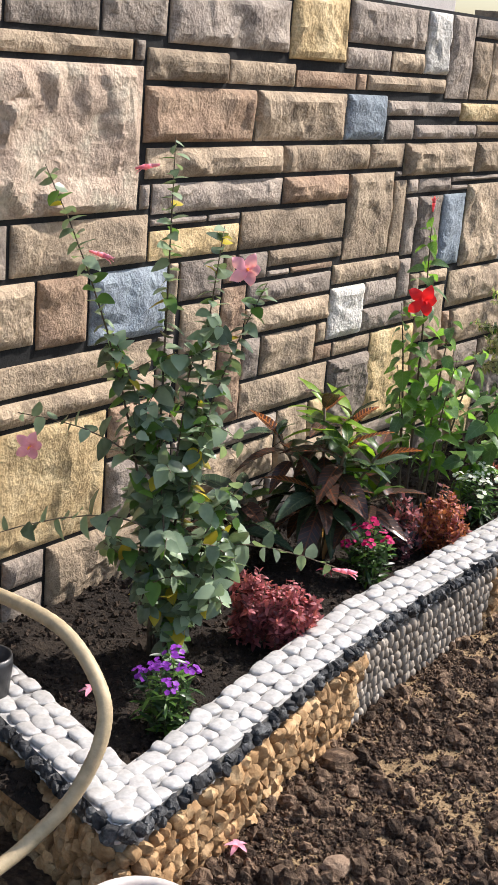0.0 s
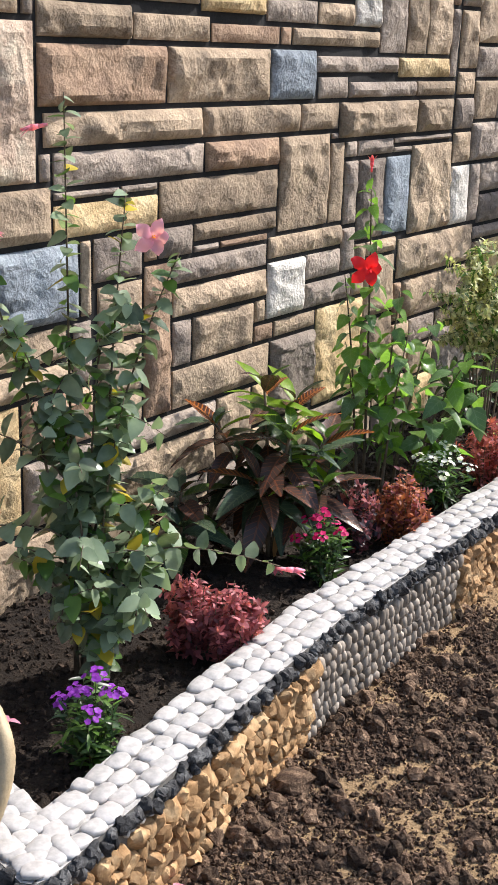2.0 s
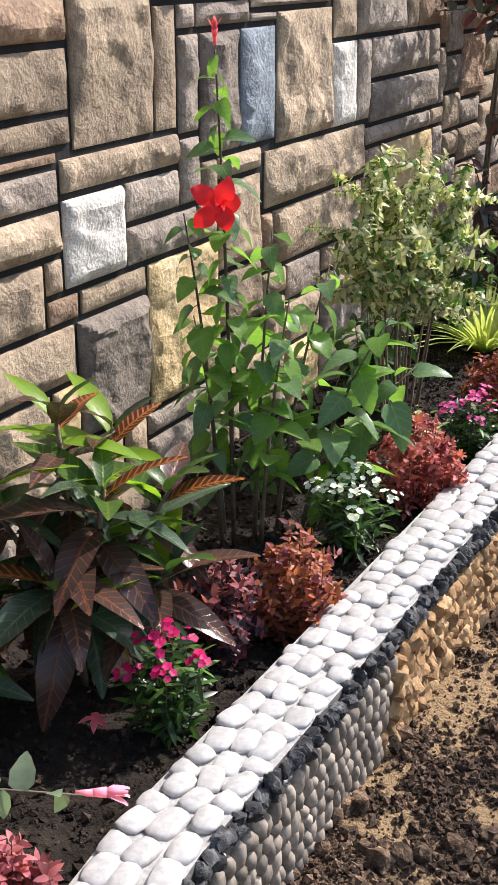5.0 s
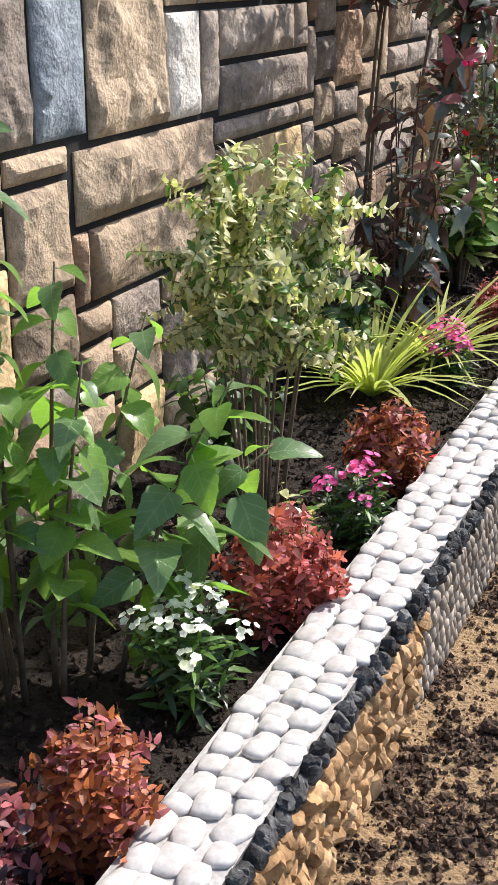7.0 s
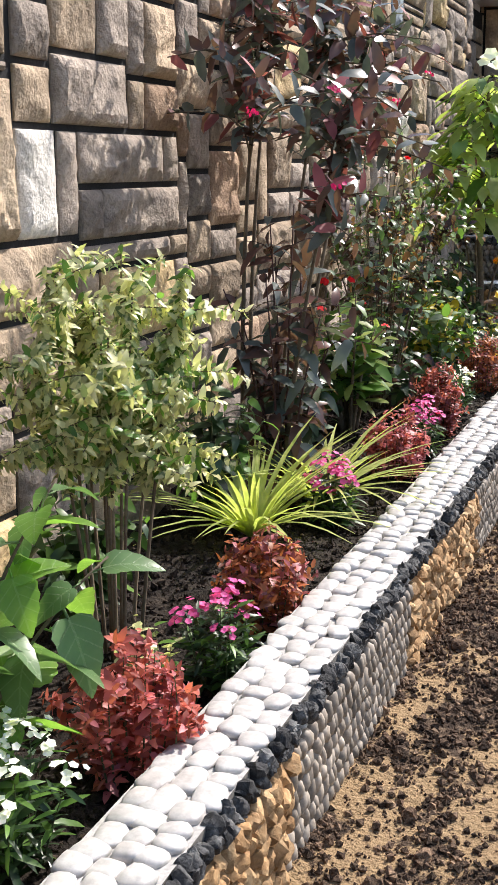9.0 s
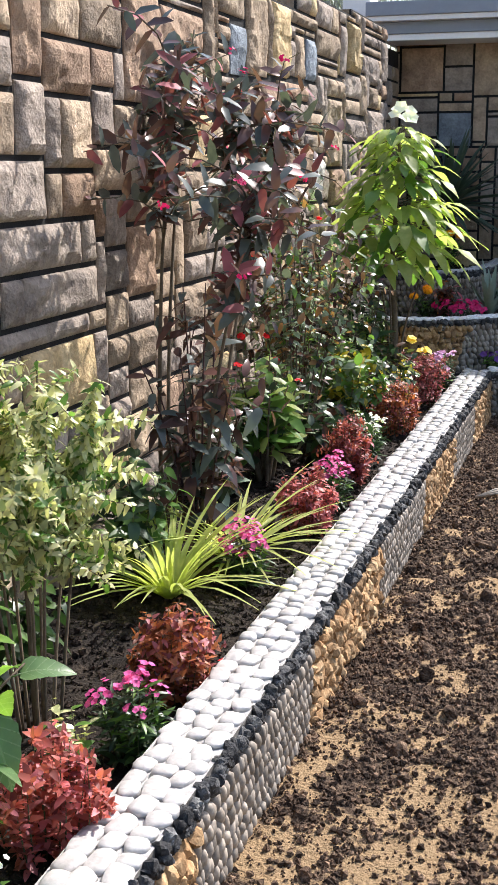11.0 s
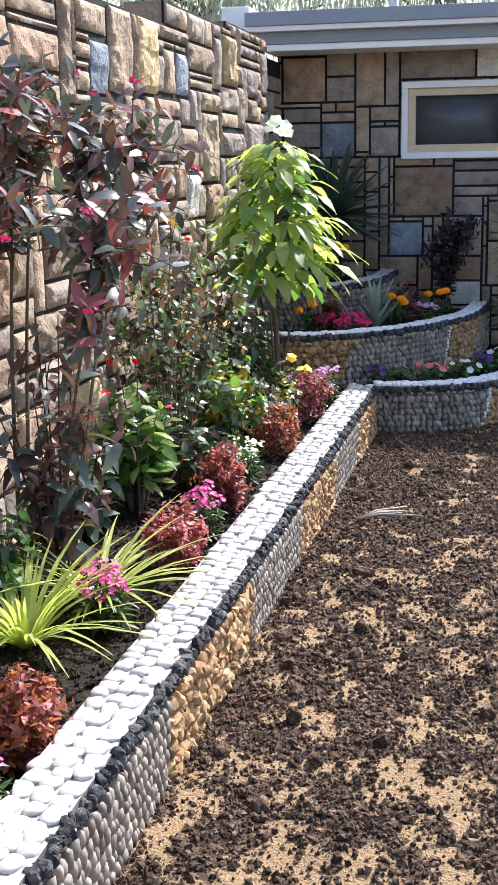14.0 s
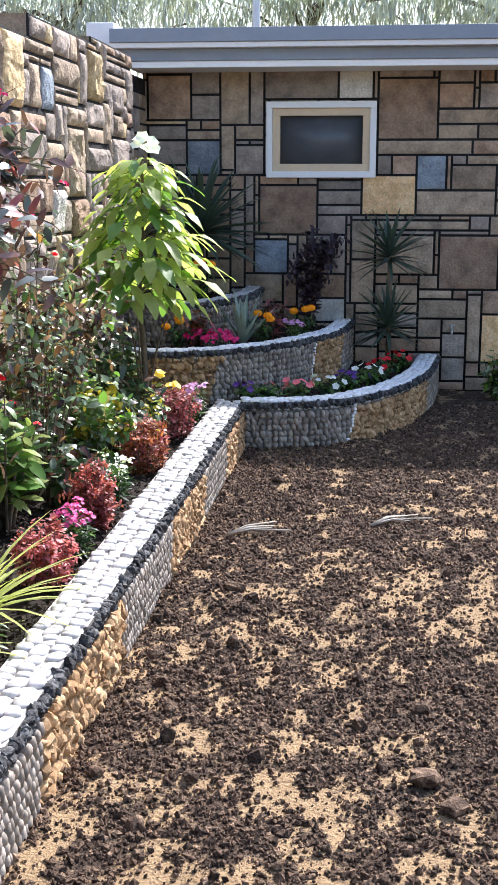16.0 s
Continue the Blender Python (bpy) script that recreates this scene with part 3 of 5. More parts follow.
END_STONES = [
    "R -0.09 0.27 2.20 2.58; G 0.29 0.51 2.41 2.59; G 0.29 0.51 2.20 2.41; B 0.53 0.74 2.18 2.60; G 0.75 0.88 2.18 2.60; G 0.89 1.50 2.36 2.61; W 1.50 1.77 2.37 2.62; G 1.78 2.25 2.52 2.64; R 1.79 2.27 2.04 2.51; R 2.27 2.57 2.27 2.48; G 2.58 2.74 2.29 2.48; B 2.28 2.75 2.17 2.27; B 2.28 2.61 2.05 2.16; B 1.81 2.55 1.92 2.03; U 2.10 2.38 1.63 1.90; C 1.70 2.10 1.42 1.81; B 2.40 2.77 1.65 1.85; B 2.11 2.78 1.43 1.63",
    "R 0.86 1.32 1.26 1.68; G 1.34 1.68 1.65 1.72; G 1.34 1.68 1.53 1.63; G 1.34 1.68 1.42 1.51; U 0.79 1.08 0.97 1.24; B 1.80 2.56 1.31 1.41; B 1.58 1.78 1.08 1.40; R 2.31 2.79 0.84 1.29; B 1.58 1.79 0.71 1.08; B 1.80 2.30 0.97 1.29; B 2.55 2.68 0.26 0.81; C 2.68 2.83 0.26 0.63; W 1.25 1.57 0.57 0.75; U 0.25 0.53 1.76 2.03; G -0.09 0.24 2.05 2.18; G -0.09 0.24 1.85 2.03; B 0.54 0.63 1.81 2.16; B 0.65 0.88 2.03 2.16",
    "G 0.65 0.88 1.74 2.01",
]


def end_house():
    """The low outbuilding that closes the garden: stone-clad wall, flat roof with a stepped fascia, one small window."""
    x0, x1, wx0, wx1, wz0, wz1, y = -0.12, 7.0, 0.90, 1.79, 1.74, 2.34, 10.7
    b = Build()
    box(b, x0, wx0, y, y + 0.25, 0, 2.62)
    box(b, wx1, x1, y, y + 0.25, 0, 2.62)
    box(b, wx0, wx1, y, y + 0.25, 0, wz0)
    box(b, wx0, wx1, y, y + 0.25, wz1, 2.62)
    wall = tagged(new("wall_north", b.mesh("wall_north", MORTAR)), "outbuilding wall clad in flat shaded ashlar", "stone wall", kind="structure")
    stones = [("W", wx0, wx1, wz0, wz1)]
    for block in END_STONES:
        stones += tones(block)
    lay_wall(wall, stones[1:], x0, x1 - 1.6, 2.6, lambda a, z: pose(a, y, z), 0.006, 8, hole=(wx0, wx1, wz0, wz1))
    # window
    white, cream = plain("white_frame", (0.92, 0.915, 0.90), 0.4, var=0.015), plain("cream_frame", (0.70, 0.55, 0.36), 0.45, var=0.05)
    win = tagged(new("window_1"), "small window with white surround and cream inner frame", "window", kind="structure")
    win.location = ((wx0 + wx1) / 2, y, (wz0 + wz1) / 2)
    hw, hh = (wx1 - wx0) / 2, (wz1 - wz0) / 2

    def ring(name, o, i, ya, yb, mat):
        b = Build()
        box(b, -o[0], o[0], ya, yb, i[1], o[1], 0, 0.004)
        box(b, -o[0], o[0], ya, yb, -o[1], -i[1], 0, 0.004)
        box(b, -o[0], -i[0], ya, yb, -i[1], i[1], 0, 0.004)
        box(b, i[0], o[0], ya, yb, -i[1], i[1], 0, 0.004)
        part(name, b, mat, win, smooth=False)

    ring("window_surround", (hw, hh), (hw - 0.05, hh - 0.05), -0.05, 0.06, white)
    ring("window_frame", (hw - 0.05, hh - 0.05), (hw - 0.11, hh - 0.11), -0.02, 0.08, cream)
    glass = plain("dark_glass", (0.10, 0.108, 0.12), 0.3)
    b = Build()
    box(b, -hw + 0.10, hw - 0.10, 0.03, 0.05, -hh + 0.10, hh - 0.10)
    part("pane", b, glass, win)
    # roof
    slate, trim = plain("slate_fascia", (0.27, 0.30, 0.35), 0.6, bump=0.1, var=0.05), plain("white_trim", (0.90, 0.89, 0.88), 0.5, var=0.02)
    roof = tagged(new("flat_roof"), "flat roof with stepped slate-grey fascia and white trims", "roof", kind="structure")
    for name, ya, za, zb, mat in (("soffit_trim", 10.27, 2.575, 2.625, trim), ("lower_fascia", 10.25, 2.625, 2.715, slate), ("middle_trim", 10.17, 2.715, 2.755, trim), ("upper_fascia", 10.15, 2.755, 2.86, slate)):
        b = Build()
        box(b, -0.27 if za > 2.6 else -0.12, x1, ya, 14.0, za, zb, 0, 0.006)
        part(name, b, mat, roof, smooth=False)
    b = Build()
    box(b, -0.50, -0.275, 10.35, 10.7, 2.40, 2.93, 0, 0.01)
    tagged(new("white_pier", b.mesh("white_pier", trim, False)), "white painted pier at the end of the garden wall", "pier", kind="structure")
    return wall


# ---- raised bed kerb ----
def smooth_path(points, step):
    """A smooth run through the points, at even steps."""
    pts = [Vector((x, y, 0)) for x, y in points]
    out = []
    for i in range(len(pts) - 1):
        p0, p1, p2, p3 = pts[max(i - 1, 0)], pts[i], pts[i + 1], pts[min(i + 2, len(pts) - 1)]
        for k in range(24):
            t = k / 24
            out.append(0.5 * ((2 * p1) + (p2 - p0) * t + (2 * p0 - 5 * p1 + 4 * p2 - p3) * t * t + (3 * p1 - p0 - 3 * p2 + p3) * t ** 3))
    out.append(pts[-1])
    run, left = [out[0]], 0.0
    for a, b in zip(out, out[1:]):
        d = (b - a).length
        s = step - left
        while s <= d:
            run.append(a + (b - a) * s / d)
            s += step
        left = (left + d) % step
    return run


def kerb(name, points, z0, z1, width, bands, label, pieces, seed, straight=False, tint=None):
    """A kerb of rubble faced with bands of pebbles, a black rock line and a white pebble coping. The path runs along its outer edge, face to the right."""
    r = random.Random(seed)
    step = 0.02
    if straight:
        run = []
        for (xa, ya), (xb, yb) in zip(points, points[1:]):
            a, b2 = Vector((xa, ya, 0)), Vector((xb, yb, 0))
            n = round((b2 - a).length / step)
            run += [a + (b2 - a) * i / n for i in range(n)]
        run.append(Vector((*points[-1], 0)))
    else:
        run = smooth_path(points, step)
    n = len(run)
    tang = [(run[min(i + 1, n - 1)] - run[max(i - 1, 0)]).normalized() for i in range(n)]
    out = [Vector((t.y, -t.x, 0)) for t in tang]
    b = Build()
    for p, o in zip(run, out):
        q = p - o * width
        b.v += [Vector((*p.xy, z0 - 0.05)), Vector((*p.xy, z1 - 0.014)), Vector((*q.xy, z1 - 0.014)), Vector((*q.xy, z0 - 0.05))]
    for i in range(n - 1):
        for k, mat in ((0, 0), (1, 1), (2, 0)):
            b.f.append((i * 4 + k, i * 4 + k + 1, i * 4 + k + 5, i * 4 + k + 4))
            b.mi.append(mat)
    for f in ((3, 2, 1, 0), ((n - 1) * 4, (n - 1) * 4 + 1, (n - 1) * 4 + 2, (n - 1) * 4 + 3)):
        b.f.append(f)
        b.mi.append(0)
    top = tagged(new(name, b.mesh(name, [FACE_MORTAR, GROUT], False)), label, "kerb", kind="structure")
    length = (n - 1) * step

    def at(s):
        k = min(n - 1, max(0, int(s / step)))
        return run[k], tang[k], out[k], math.degrees(math.atan2(tang[k].y, tang[k].x))

    # white coping, three or four pebbles across
    rest, count, s = Build(), 0, 0.0
    shapes = []
    for _ in range(20):
        pb = Build()
        cobble(pb, Matrix.Identity(4), 1, 1, 1, r)
        shapes.append(pb.mesh("pebble", WHITE_PEBBLE_PIECE))
    lanes = 3
    lane_w = (width - 0.012) / lanes
    for lane in range(lanes):
        s = r.uniform(0, 0.03)
        while s < length:
            ln = r.uniform(0.045, 0.082)
            p, t, o, ang = at(s + ln / 2)
            d = 0.006 + lane_w * (lane + 0.5) + r.uniform(-0.009, 0.009)
            c = p - o * d
            size = (ln * 0.51, lane_w * r.uniform(0.46, 0.55), r.uniform(0.010, 0.013))
            m = pose(c.x, c.y, z1 - 0.011 + r.uniform(-0.003, 0.003), r.uniform(-5, 5), r.uniform(-5, 5), ang + r.uniform(-20, 20))
            if pieces and p.y < pieces:
                ob = part("pebble", r.choice(shapes), None, top)
                ob.matrix_basis = m @ Matrix.Diagonal((*size, 1))
                count += 1
            else:
                cobble(rest, m, *size, r)
            s += ln * r.uniform(0.93, 1.02)
    # tint: coping takes the lightened pebble colour, making up for the shade there
    if rest.v:
        part("pebble_coping", rest, LIFTED_WHITE if tint else WHITE_PEBBLE, top, "rounded white pebbles set in white grout", kind="stuff")
    # black rock line, just under the coping on the outer face
    rocks, s = Build(), 0.0
    while s < length:
        ln = r.uniform(0.022, 0.042)
        p, t, o, ang = at(s)
        for _ in range(2):
            c = p + o * r.uniform(0.004, 0.016) + t * r.uniform(-0.01, 0.01)
            m = pose(c.x, c.y, z1 - 0.032 + r.uniform(-0.015, 0.012), r.uniform(0, 90), r.uniform(0, 90), ang + r.uniform(-30, 30))
            rock(rocks, m, ln * 0.55, r.uniform(0.012, 0.019), r.uniform(0.012, 0.019), 0.45, r)
        s += ln
    part("black_rock_line", rocks.mesh("black_rock_line", BLACK_ROCK, True, 34), None, top, "line of small black lava rocks", kind="stuff")
    # white chips under the black line
    chips, s = Build(), 0.0
    while s < length:
        p, t, o, ang = at(s)
        c = p + o * 0.008
        pebble(chips, pose(c.x, c.y, z1 - 0.058 + r.uniform(-0.004, 0.004), 0, 0, ang), r.uniform(0.009, 0.014), 0.008, r.uniform(0.006, 0.010), 0.1, r)
        s += r.uniform(0.018, 0.045)
    part("white_chips", chips, WHITE_PEBBLE, top, kind="stuff")
    # face: bands of grey pebbles and brown rocks, with slanting borders
    grey, brown, border = Build(), Build(), Build()
    round_shapes, rough_shapes, made = [], [], {"g": 0, "b": 0}
    if pieces:
        for _ in range(8):
            one = Build()
            pebble(one, Matrix.Identity(4), 1, 1, 1, 0.07, r, 0, 0.12)
            round_shapes.append(one.mesh("facing_pebble", GREY_PIECE))
            one = Build()
            rock(one, Matrix.Identity(4), 1, 1, 1, 0.35, r)
            rough_shapes.append(one.mesh("rock_chip", BROWN_PIECE, True, 32))
    zf = z1 - 0.066
    row, z = 0, z0 + 0.012
    while z < zf:
        s = r.uniform(0, 0.02)
        while s < length:
            p, t, o, ang = at(s)
            lean = (z - z0) * 0.28
            kind = next((k for a, e, k in bands if a + lean <= s < e + lean), "g")
            if kind == "g":
                w = r.uniform(0.016, 0.024)
                c = p + o * 0.004
                m = pose(c.x, c.y, z + r.uniform(-0.004, 0.004), 0, r.uniform(-22, 22), ang) @ pose(0, 0, 0, 0, r.uniform(-35, 15), 0)
                tall = r.uniform(0.024, 0.034)
                if pieces and made["g"] < 300 and 0.4 < p.y < 2.6:
                    made["g"] += 1
                    part("facing_pebble", r.choice(round_shapes), None, top).matrix_basis = m @ Matrix.Diagonal((w * 0.9, 0.02, tall, 1))
                else:
                    pebble(grey, m, w * 0.9, 0.02, tall, 0.07, r, 0, 0.12)
                s += w * 1.75
            else:
                w = r.uniform(0.017, 0.03)
                c = p + o * r.uniform(0.0, 0.008)
                m = pose(c.x, c.y, z + r.uniform(-0.006, 0.006), r.uniform(-40, 40), r.uniform(-40, 40), ang + r.uniform(-40, 40))
                deep, tall = r.uniform(0.016, 0.028), w * r.uniform(0.8, 1.25)
                if pieces and made["b"] < 300 and p.y < 2.6:
                    made["b"] += 1
                    part("rock_chip", r.choice(rough_shapes), None, top).matrix_basis = m @ Matrix.Diagonal((w, deep, tall, 1))
                else:
                    rock(brown, m, w, deep, tall, 0.35, r)
                s += w * 1.7
        z += 0.04
        row += 1
    for mesh, mat, nm, lab, sm in ((grey, GREY_PEBBLE, "grey_pebble_facing", "smooth grey pebbles set on end", True), (brown, BROWN_ROCK, "brown_rock_facing", "rough brown rock chips", False)):
        if mesh.v:
            part(nm, mesh.mesh(nm, mat, True, 0 if sm else 32), None, top, lab, kind="stuff")
    # slanting white borders, in the pebble colour lightened against the shade
    if tint:
        for a, e, k in bands:
            z = z0
            while z < zf:
                p, t, o, ang = at(a + (z - z0) * 0.28)
                pebble(border, pose(p.x + o.x * 0.014, p.y + o.y * 0.014, z, 0, 0, ang), 0.014, 0.011, 0.014, 0.1, r)
                z += 0.022
        part("white_border", border, LIFTED_WHITE, top, kind="stuff")
    return top


KX, KZ, KW = 0.985, 0.312, 0.170
wall_west = bank_wall()
wall_north = end_house()


def bed_soil(name, outline, z, seed, cell=0.05):
    """A sheet of loose soil inside the outline (a test on x, y)."""
    b = Build()
    x0, x1, y0, y1, inside = outline
    nx, ny = round((x1 - x0) / cell), round((y1 - y0) / cell)
    for j in range(ny + 1):
        for i in range(nx + 1):
            x, y = x0 + i * cell, y0 + j * cell
            h = 0.03 * noise.fractal(Vector((x * 5, y * 5, seed)), 1.0, 2.0, 4) + 0.008 * noise.noise(Vector((x * 31, y * 31, seed)))
            b.v.append(Vector((x, y, z + h)))
    for j in range(ny):
        for i in range(nx):
            if inside(x0 + (i + 0.5) * cell, y0 + (j + 0.5) * cell):
                k = j * (nx + 1) + i
                b.f.append((k, k + 1, k + nx + 2, k + nx + 1))
                b.mi.append(0)
    r = random.Random(seed)
    c = Build()
    for _ in range(int(2600 * (x1 - x0) * (y1 - y0))):
        x, y = r.uniform(x0, x1), r.uniform(y0, y1)
        if inside(x, y):
            s = 0.004 + 0.016 * r.random() ** 4
            h = 0.03 * noise.fractal(Vector((x * 5, y * 5, seed)), 1.0, 2.0, 4)
            m = pose(x, y, z + h + 0.003, r.uniform(0, 360), r.uniform(0, 360), 0)
            c.add([m @ Vector((u * s * r.uniform(0.6, 1.2), v * s * r.uniform(0.6, 1.2), w * s * r.uniform(0.6, 1.1))) for u, v, w in OCTA], OCTA_F)
    tagged(new("bed_clods", c.mesh("bed_clods", BED_CLOD, False)), "crumbs of dark soil in the flower bed", "soil clods", kind="stuff")
    return tagged(new(name, b.mesh(name, BED_SOIL, False)), "dark damp crumbly soil of the flower bed", "soil", kind="structure")


Y0 = -0.93
kerb("kerb", [(0.0, -0.62), (KX + 0.11, Y0 + 0.005), (KX + 0.14, Y0 + 0.02), (KX + 0.15, Y0 + 0.06), (KX + 0.12, -0.5), (KX + 0.055, 0.0), (KX, 0.55), (KX, 8.22)], 0.0, KZ, KW, [(0.0, 2.44, "b"), (3.46, 4.46, "b"), (5.48, 6.55, "b"), (7.55, 8.5, "b"), (9.4, 10.75, "b")],
     "long low kerb with white pebble coping and banded stone face", 3.2, 21, straight=True)
TIER1 = [(KX, 8.22), (1.25, 8.25), (1.62, 8.42), (1.98, 8.95), (2.22, 9.75), (2.33, 10.66)]
TIER2 = [(0.02, 8.55), (0.45, 8.45), (0.95, 8.75), (1.30, 9.25), (1.55, 9.9), (1.62, 10.66)]
TIER3 = [(0.02, 9.2), (0.45, 9.15), (0.72, 9.5), (0.85, 10.1), (0.86, 10.66)]
kerb("kerb_curve", TIER1, 0.0, KZ, 0.16, [(0.75, 2.05, "b")], "curved kerb of the corner bed with banded pebble face", 0, 23, tint=True)
kerb("kerb_tier", TIER2, 0.20, 0.60, 0.13, [(0.0, 0.75, "b"), (1.75, 2.3, "b")], "second curved tier of the corner bed", 0, 24, tint=True)
kerb("kerb_upper_tier", TIER3, 0.45, 0.86, 0.12, [], "upper curved tier of the corner bed", 0, 25)


def inside_of(points):
    """A test whether a place lies to the left of an outline that runs from the wall round to the end wall."""
    run = smooth_path(points, 0.05)
    poly = [(p.x, p.y) for p in run] + [(-0.1, 10.7), (-0.1, points[0][1])]

    def test(x, y):
        hit = False
        for (xa, ya), (xb, yb) in zip(poly, poly[1:] + poly[:1]):
            if (ya > y) != (yb > y) and x < (xb - xa) * (y - ya) / (yb - ya) + xa:
                hit = not hit
        return hit

    return test


SOIL = 0.215
bed_soil("bed_soil", (0.0, KX - 0.1, Y0, 8.3, lambda x, y: True), SOIL, 3)
bed_soil("corner_soil", (0.0, 2.4, 8.2, 10.7, inside_of(TIER1)), SOIL + 0.01, 4)
bed_soil("tier_soil", (0.0, 1.7, 8.4, 10.7, inside_of(TIER2)), 0.52, 5)
bed_soil("upper_tier_soil", (0.0, 1.0, 9.1, 10.7, inside_of(TIER3)), 0.78, 6)


# ---- plants ----
GOLD = 2.39996
UP = Vector((0, 0, 1))


def leaf(b, p, d, n, L, W, droop=0.2, fold=0.15, segs=3, mat=0, shape=0.8, wave=0.0, teeth=0.0):
    """A leaf blade from p along d, n roughly its upper side: curved, folded along the midrib."""
    d = d.normalized()
    s = d.cross(n)
    s = s.normalized() if s.length > 1e-4 else d.orthogonal().normalized()
    n = s.cross(d)
    vs = []
    for i in range(segs + 1):
        t = 0.5 - 0.5 * math.cos(math.pi * i / segs)
        c = p + d * (t * L) - n * (droop * L * t * t)
        w = W * 0.5 * max(0.03, math.sin(math.pi * min(0.99, 0.02 + 0.98 * t) ** shape) ** 0.72)
        w *= 1 + teeth * (i % 2)
        wob = wave * L * math.sin(t * 9 + L * 100)
        vs += [c - s * w + n * (fold * w + wob), c, c + s * w + n * (fold * w - wob)]
    fs = []
    for i in range(segs):
        k = i * 3
        fs += [(k, k + 1, k + 4, k + 3), (k + 1, k + 2, k + 5, k + 4)]
    b.add(vs, fs, mat)


def blossom(b, p, n, r, petals=5, mat=0, cup=0.25, rnd=None):
    """A small open flower facing n."""
    n = n.normalized()
    u = n.orthogonal().normalized()
    w = n.cross(u)
    a0 = rnd.uniform(0, 6) if rnd else 0
    for k in range(petals):
        a = a0 + 2 * math.pi * k / petals
        d = u * math.cos(a) + w * math.sin(a)
        e = n.cross(d)
        q = p + n * (cup * r)
        b.add([p, q + d * r * 0.6 - e * r * 0.5, q + d * r, q + d * r * 0.6 + e * r * 0.5], [(0, 1, 2, 3)], mat)


def bend(p0, p1, bow, n=8):
    """A stem from p0 to p1 that starts upright and bows outwards."""
    h = (p1 - p0).length
    c = p0 + UP * h * 0.55 + bow
    return [p0 * (1 - t) ** 2 + c * 2 * t * (1 - t) + p1 * t * t for t in [i / (n - 1) for i in range(n)]]


def along(pts, t):
    f = t * (len(pts) - 1)
    i = min(len(pts) - 2, int(f))
    return pts[i].lerp(pts[i + 1], f - i), (pts[i + 1] - pts[i]).normalized()


STEM = surface("green_stem", [(0.06, 0.075, 0.03), (0.10, 0.11, 0.05)], 20, 90, 0.3, 0.002, 0.7)
BARK = surface("brown_stem", [(0.10, 0.075, 0.05), (0.19, 0.15, 0.10)], 20, 90, 0.6, 0.003, 0.8)
WAND = surface("purple_stem", [(0.05, 0.025, 0.025), (0.09, 0.045, 0.04)], 20, 90, 0.3, 0.002, 0.7)


def plant(name, label, category, base, group=""):
    ob = tagged(new(name), label, category, group)
    ob.location = base
    return ob


def clad(b, pts, r, n, L, W, start=0.2, rise=0.35, droop=0.3, mats=(0,), shape=0.8, segs=4, taper=0.45, fold=0.15, spin=None):
    """Leaves set spirally along a stem."""
    a = r.uniform(0, 6)
    for k in range(n):
        t = start + (1 - start) * (k + r.random() * 0.7) / n
        p, d = along(pts, min(t, 0.999))
        a += GOLD if spin is None else spin
        u = d.orthogonal().normalized()
        w = d.cross(u)
        o = u * math.cos(a) + w * math.sin(a)
        o = (o + UP * (rise + r.uniform(-0.9, 0.45)) + d * 0.15).normalized()
        k2 = (1 - taper * max(0, (t - 0.6) / 0.4)) * r.uniform(0.7, 1.15)
        leaf(b, p, o, UP + d * 0.3 + Vector((r.uniform(-0.7, 0.7), r.uniform(-0.9, 0.4), 0)), L * k2, W * k2, droop * r.uniform(0.4, 1.4), fold, segs, r.choice(mats), shape)


def bush(name, label, category, base, H, R, stems, leaves, L, W, mats, stem_mat=STEM, seed=1, bare=0.2, lean=(0, 0), low=0.55, thick=0.005, rise=0.35, droop=0.3,
         twigs=0, mat_pick=(0,), shape=0.8, flowers=None, group="", segs=4, taper=0.45, start_r=0.15, twig_from=0.35):
    r = random.Random(seed)
    base = Vector(base)
    ob = plant(name, label, category, base, group)
    fo = Build()
    tips = []
    for k in range(stems):
        st = Build()
        a = GOLD * k + r.uniform(-0.4, 0.4)
        rad = R * math.sqrt((k + 0.5) / stems)
        o = Vector((math.cos(a), math.sin(a), 0))
        p0 = o * rad * start_r
        p1 = o * rad * r.uniform(0.8, 1.2) + Vector((lean[0], lean[1], H * r.uniform(0.86, 1.1) * (1 - (1 - low) * (rad / max(R, 1e-3)) ** 1.5 * r.uniform(0.4, 1.2))))
        pts = bend(p0, p1, o * rad * 0.25)
        tube(st, pts, thick, thick * 0.35, 5)
        clad(fo, pts, r, leaves, L, W, bare, rise, droop, mat_pick, shape, segs, taper)
        tips.append((pts[-1], (pts[-1] - pts[-2]).normalized()))
        for _ in range(twigs):
            q, d = along(pts, r.uniform(twig_from, 0.92))
            e = (o * r.uniform(0.2, 1) + Vector((r.uniform(-1, 1), r.uniform(-1, 1), r.uniform(0.1, 0.9)))).normalized()
            t2 = bend(q, q + e * H * r.uniform(0.12, 0.26), Vector((0, 0, 0)), 5)
            tube(st, t2, thick * 0.5, thick * 0.2, 4)
            clad(fo, t2, r, max(3, leaves // 2), L, W, 0.15, rise, droop, mat_pick, shape, segs, taper)
            tips.append((t2[-1], (t2[-1] - t2[-2]).normalized()))
        part("stem", st, stem_mat, ob)
    part("foliage", fo, mats, ob, kind="stuff")
    if flowers:
        flowers(ob, tips, r)
    return ob


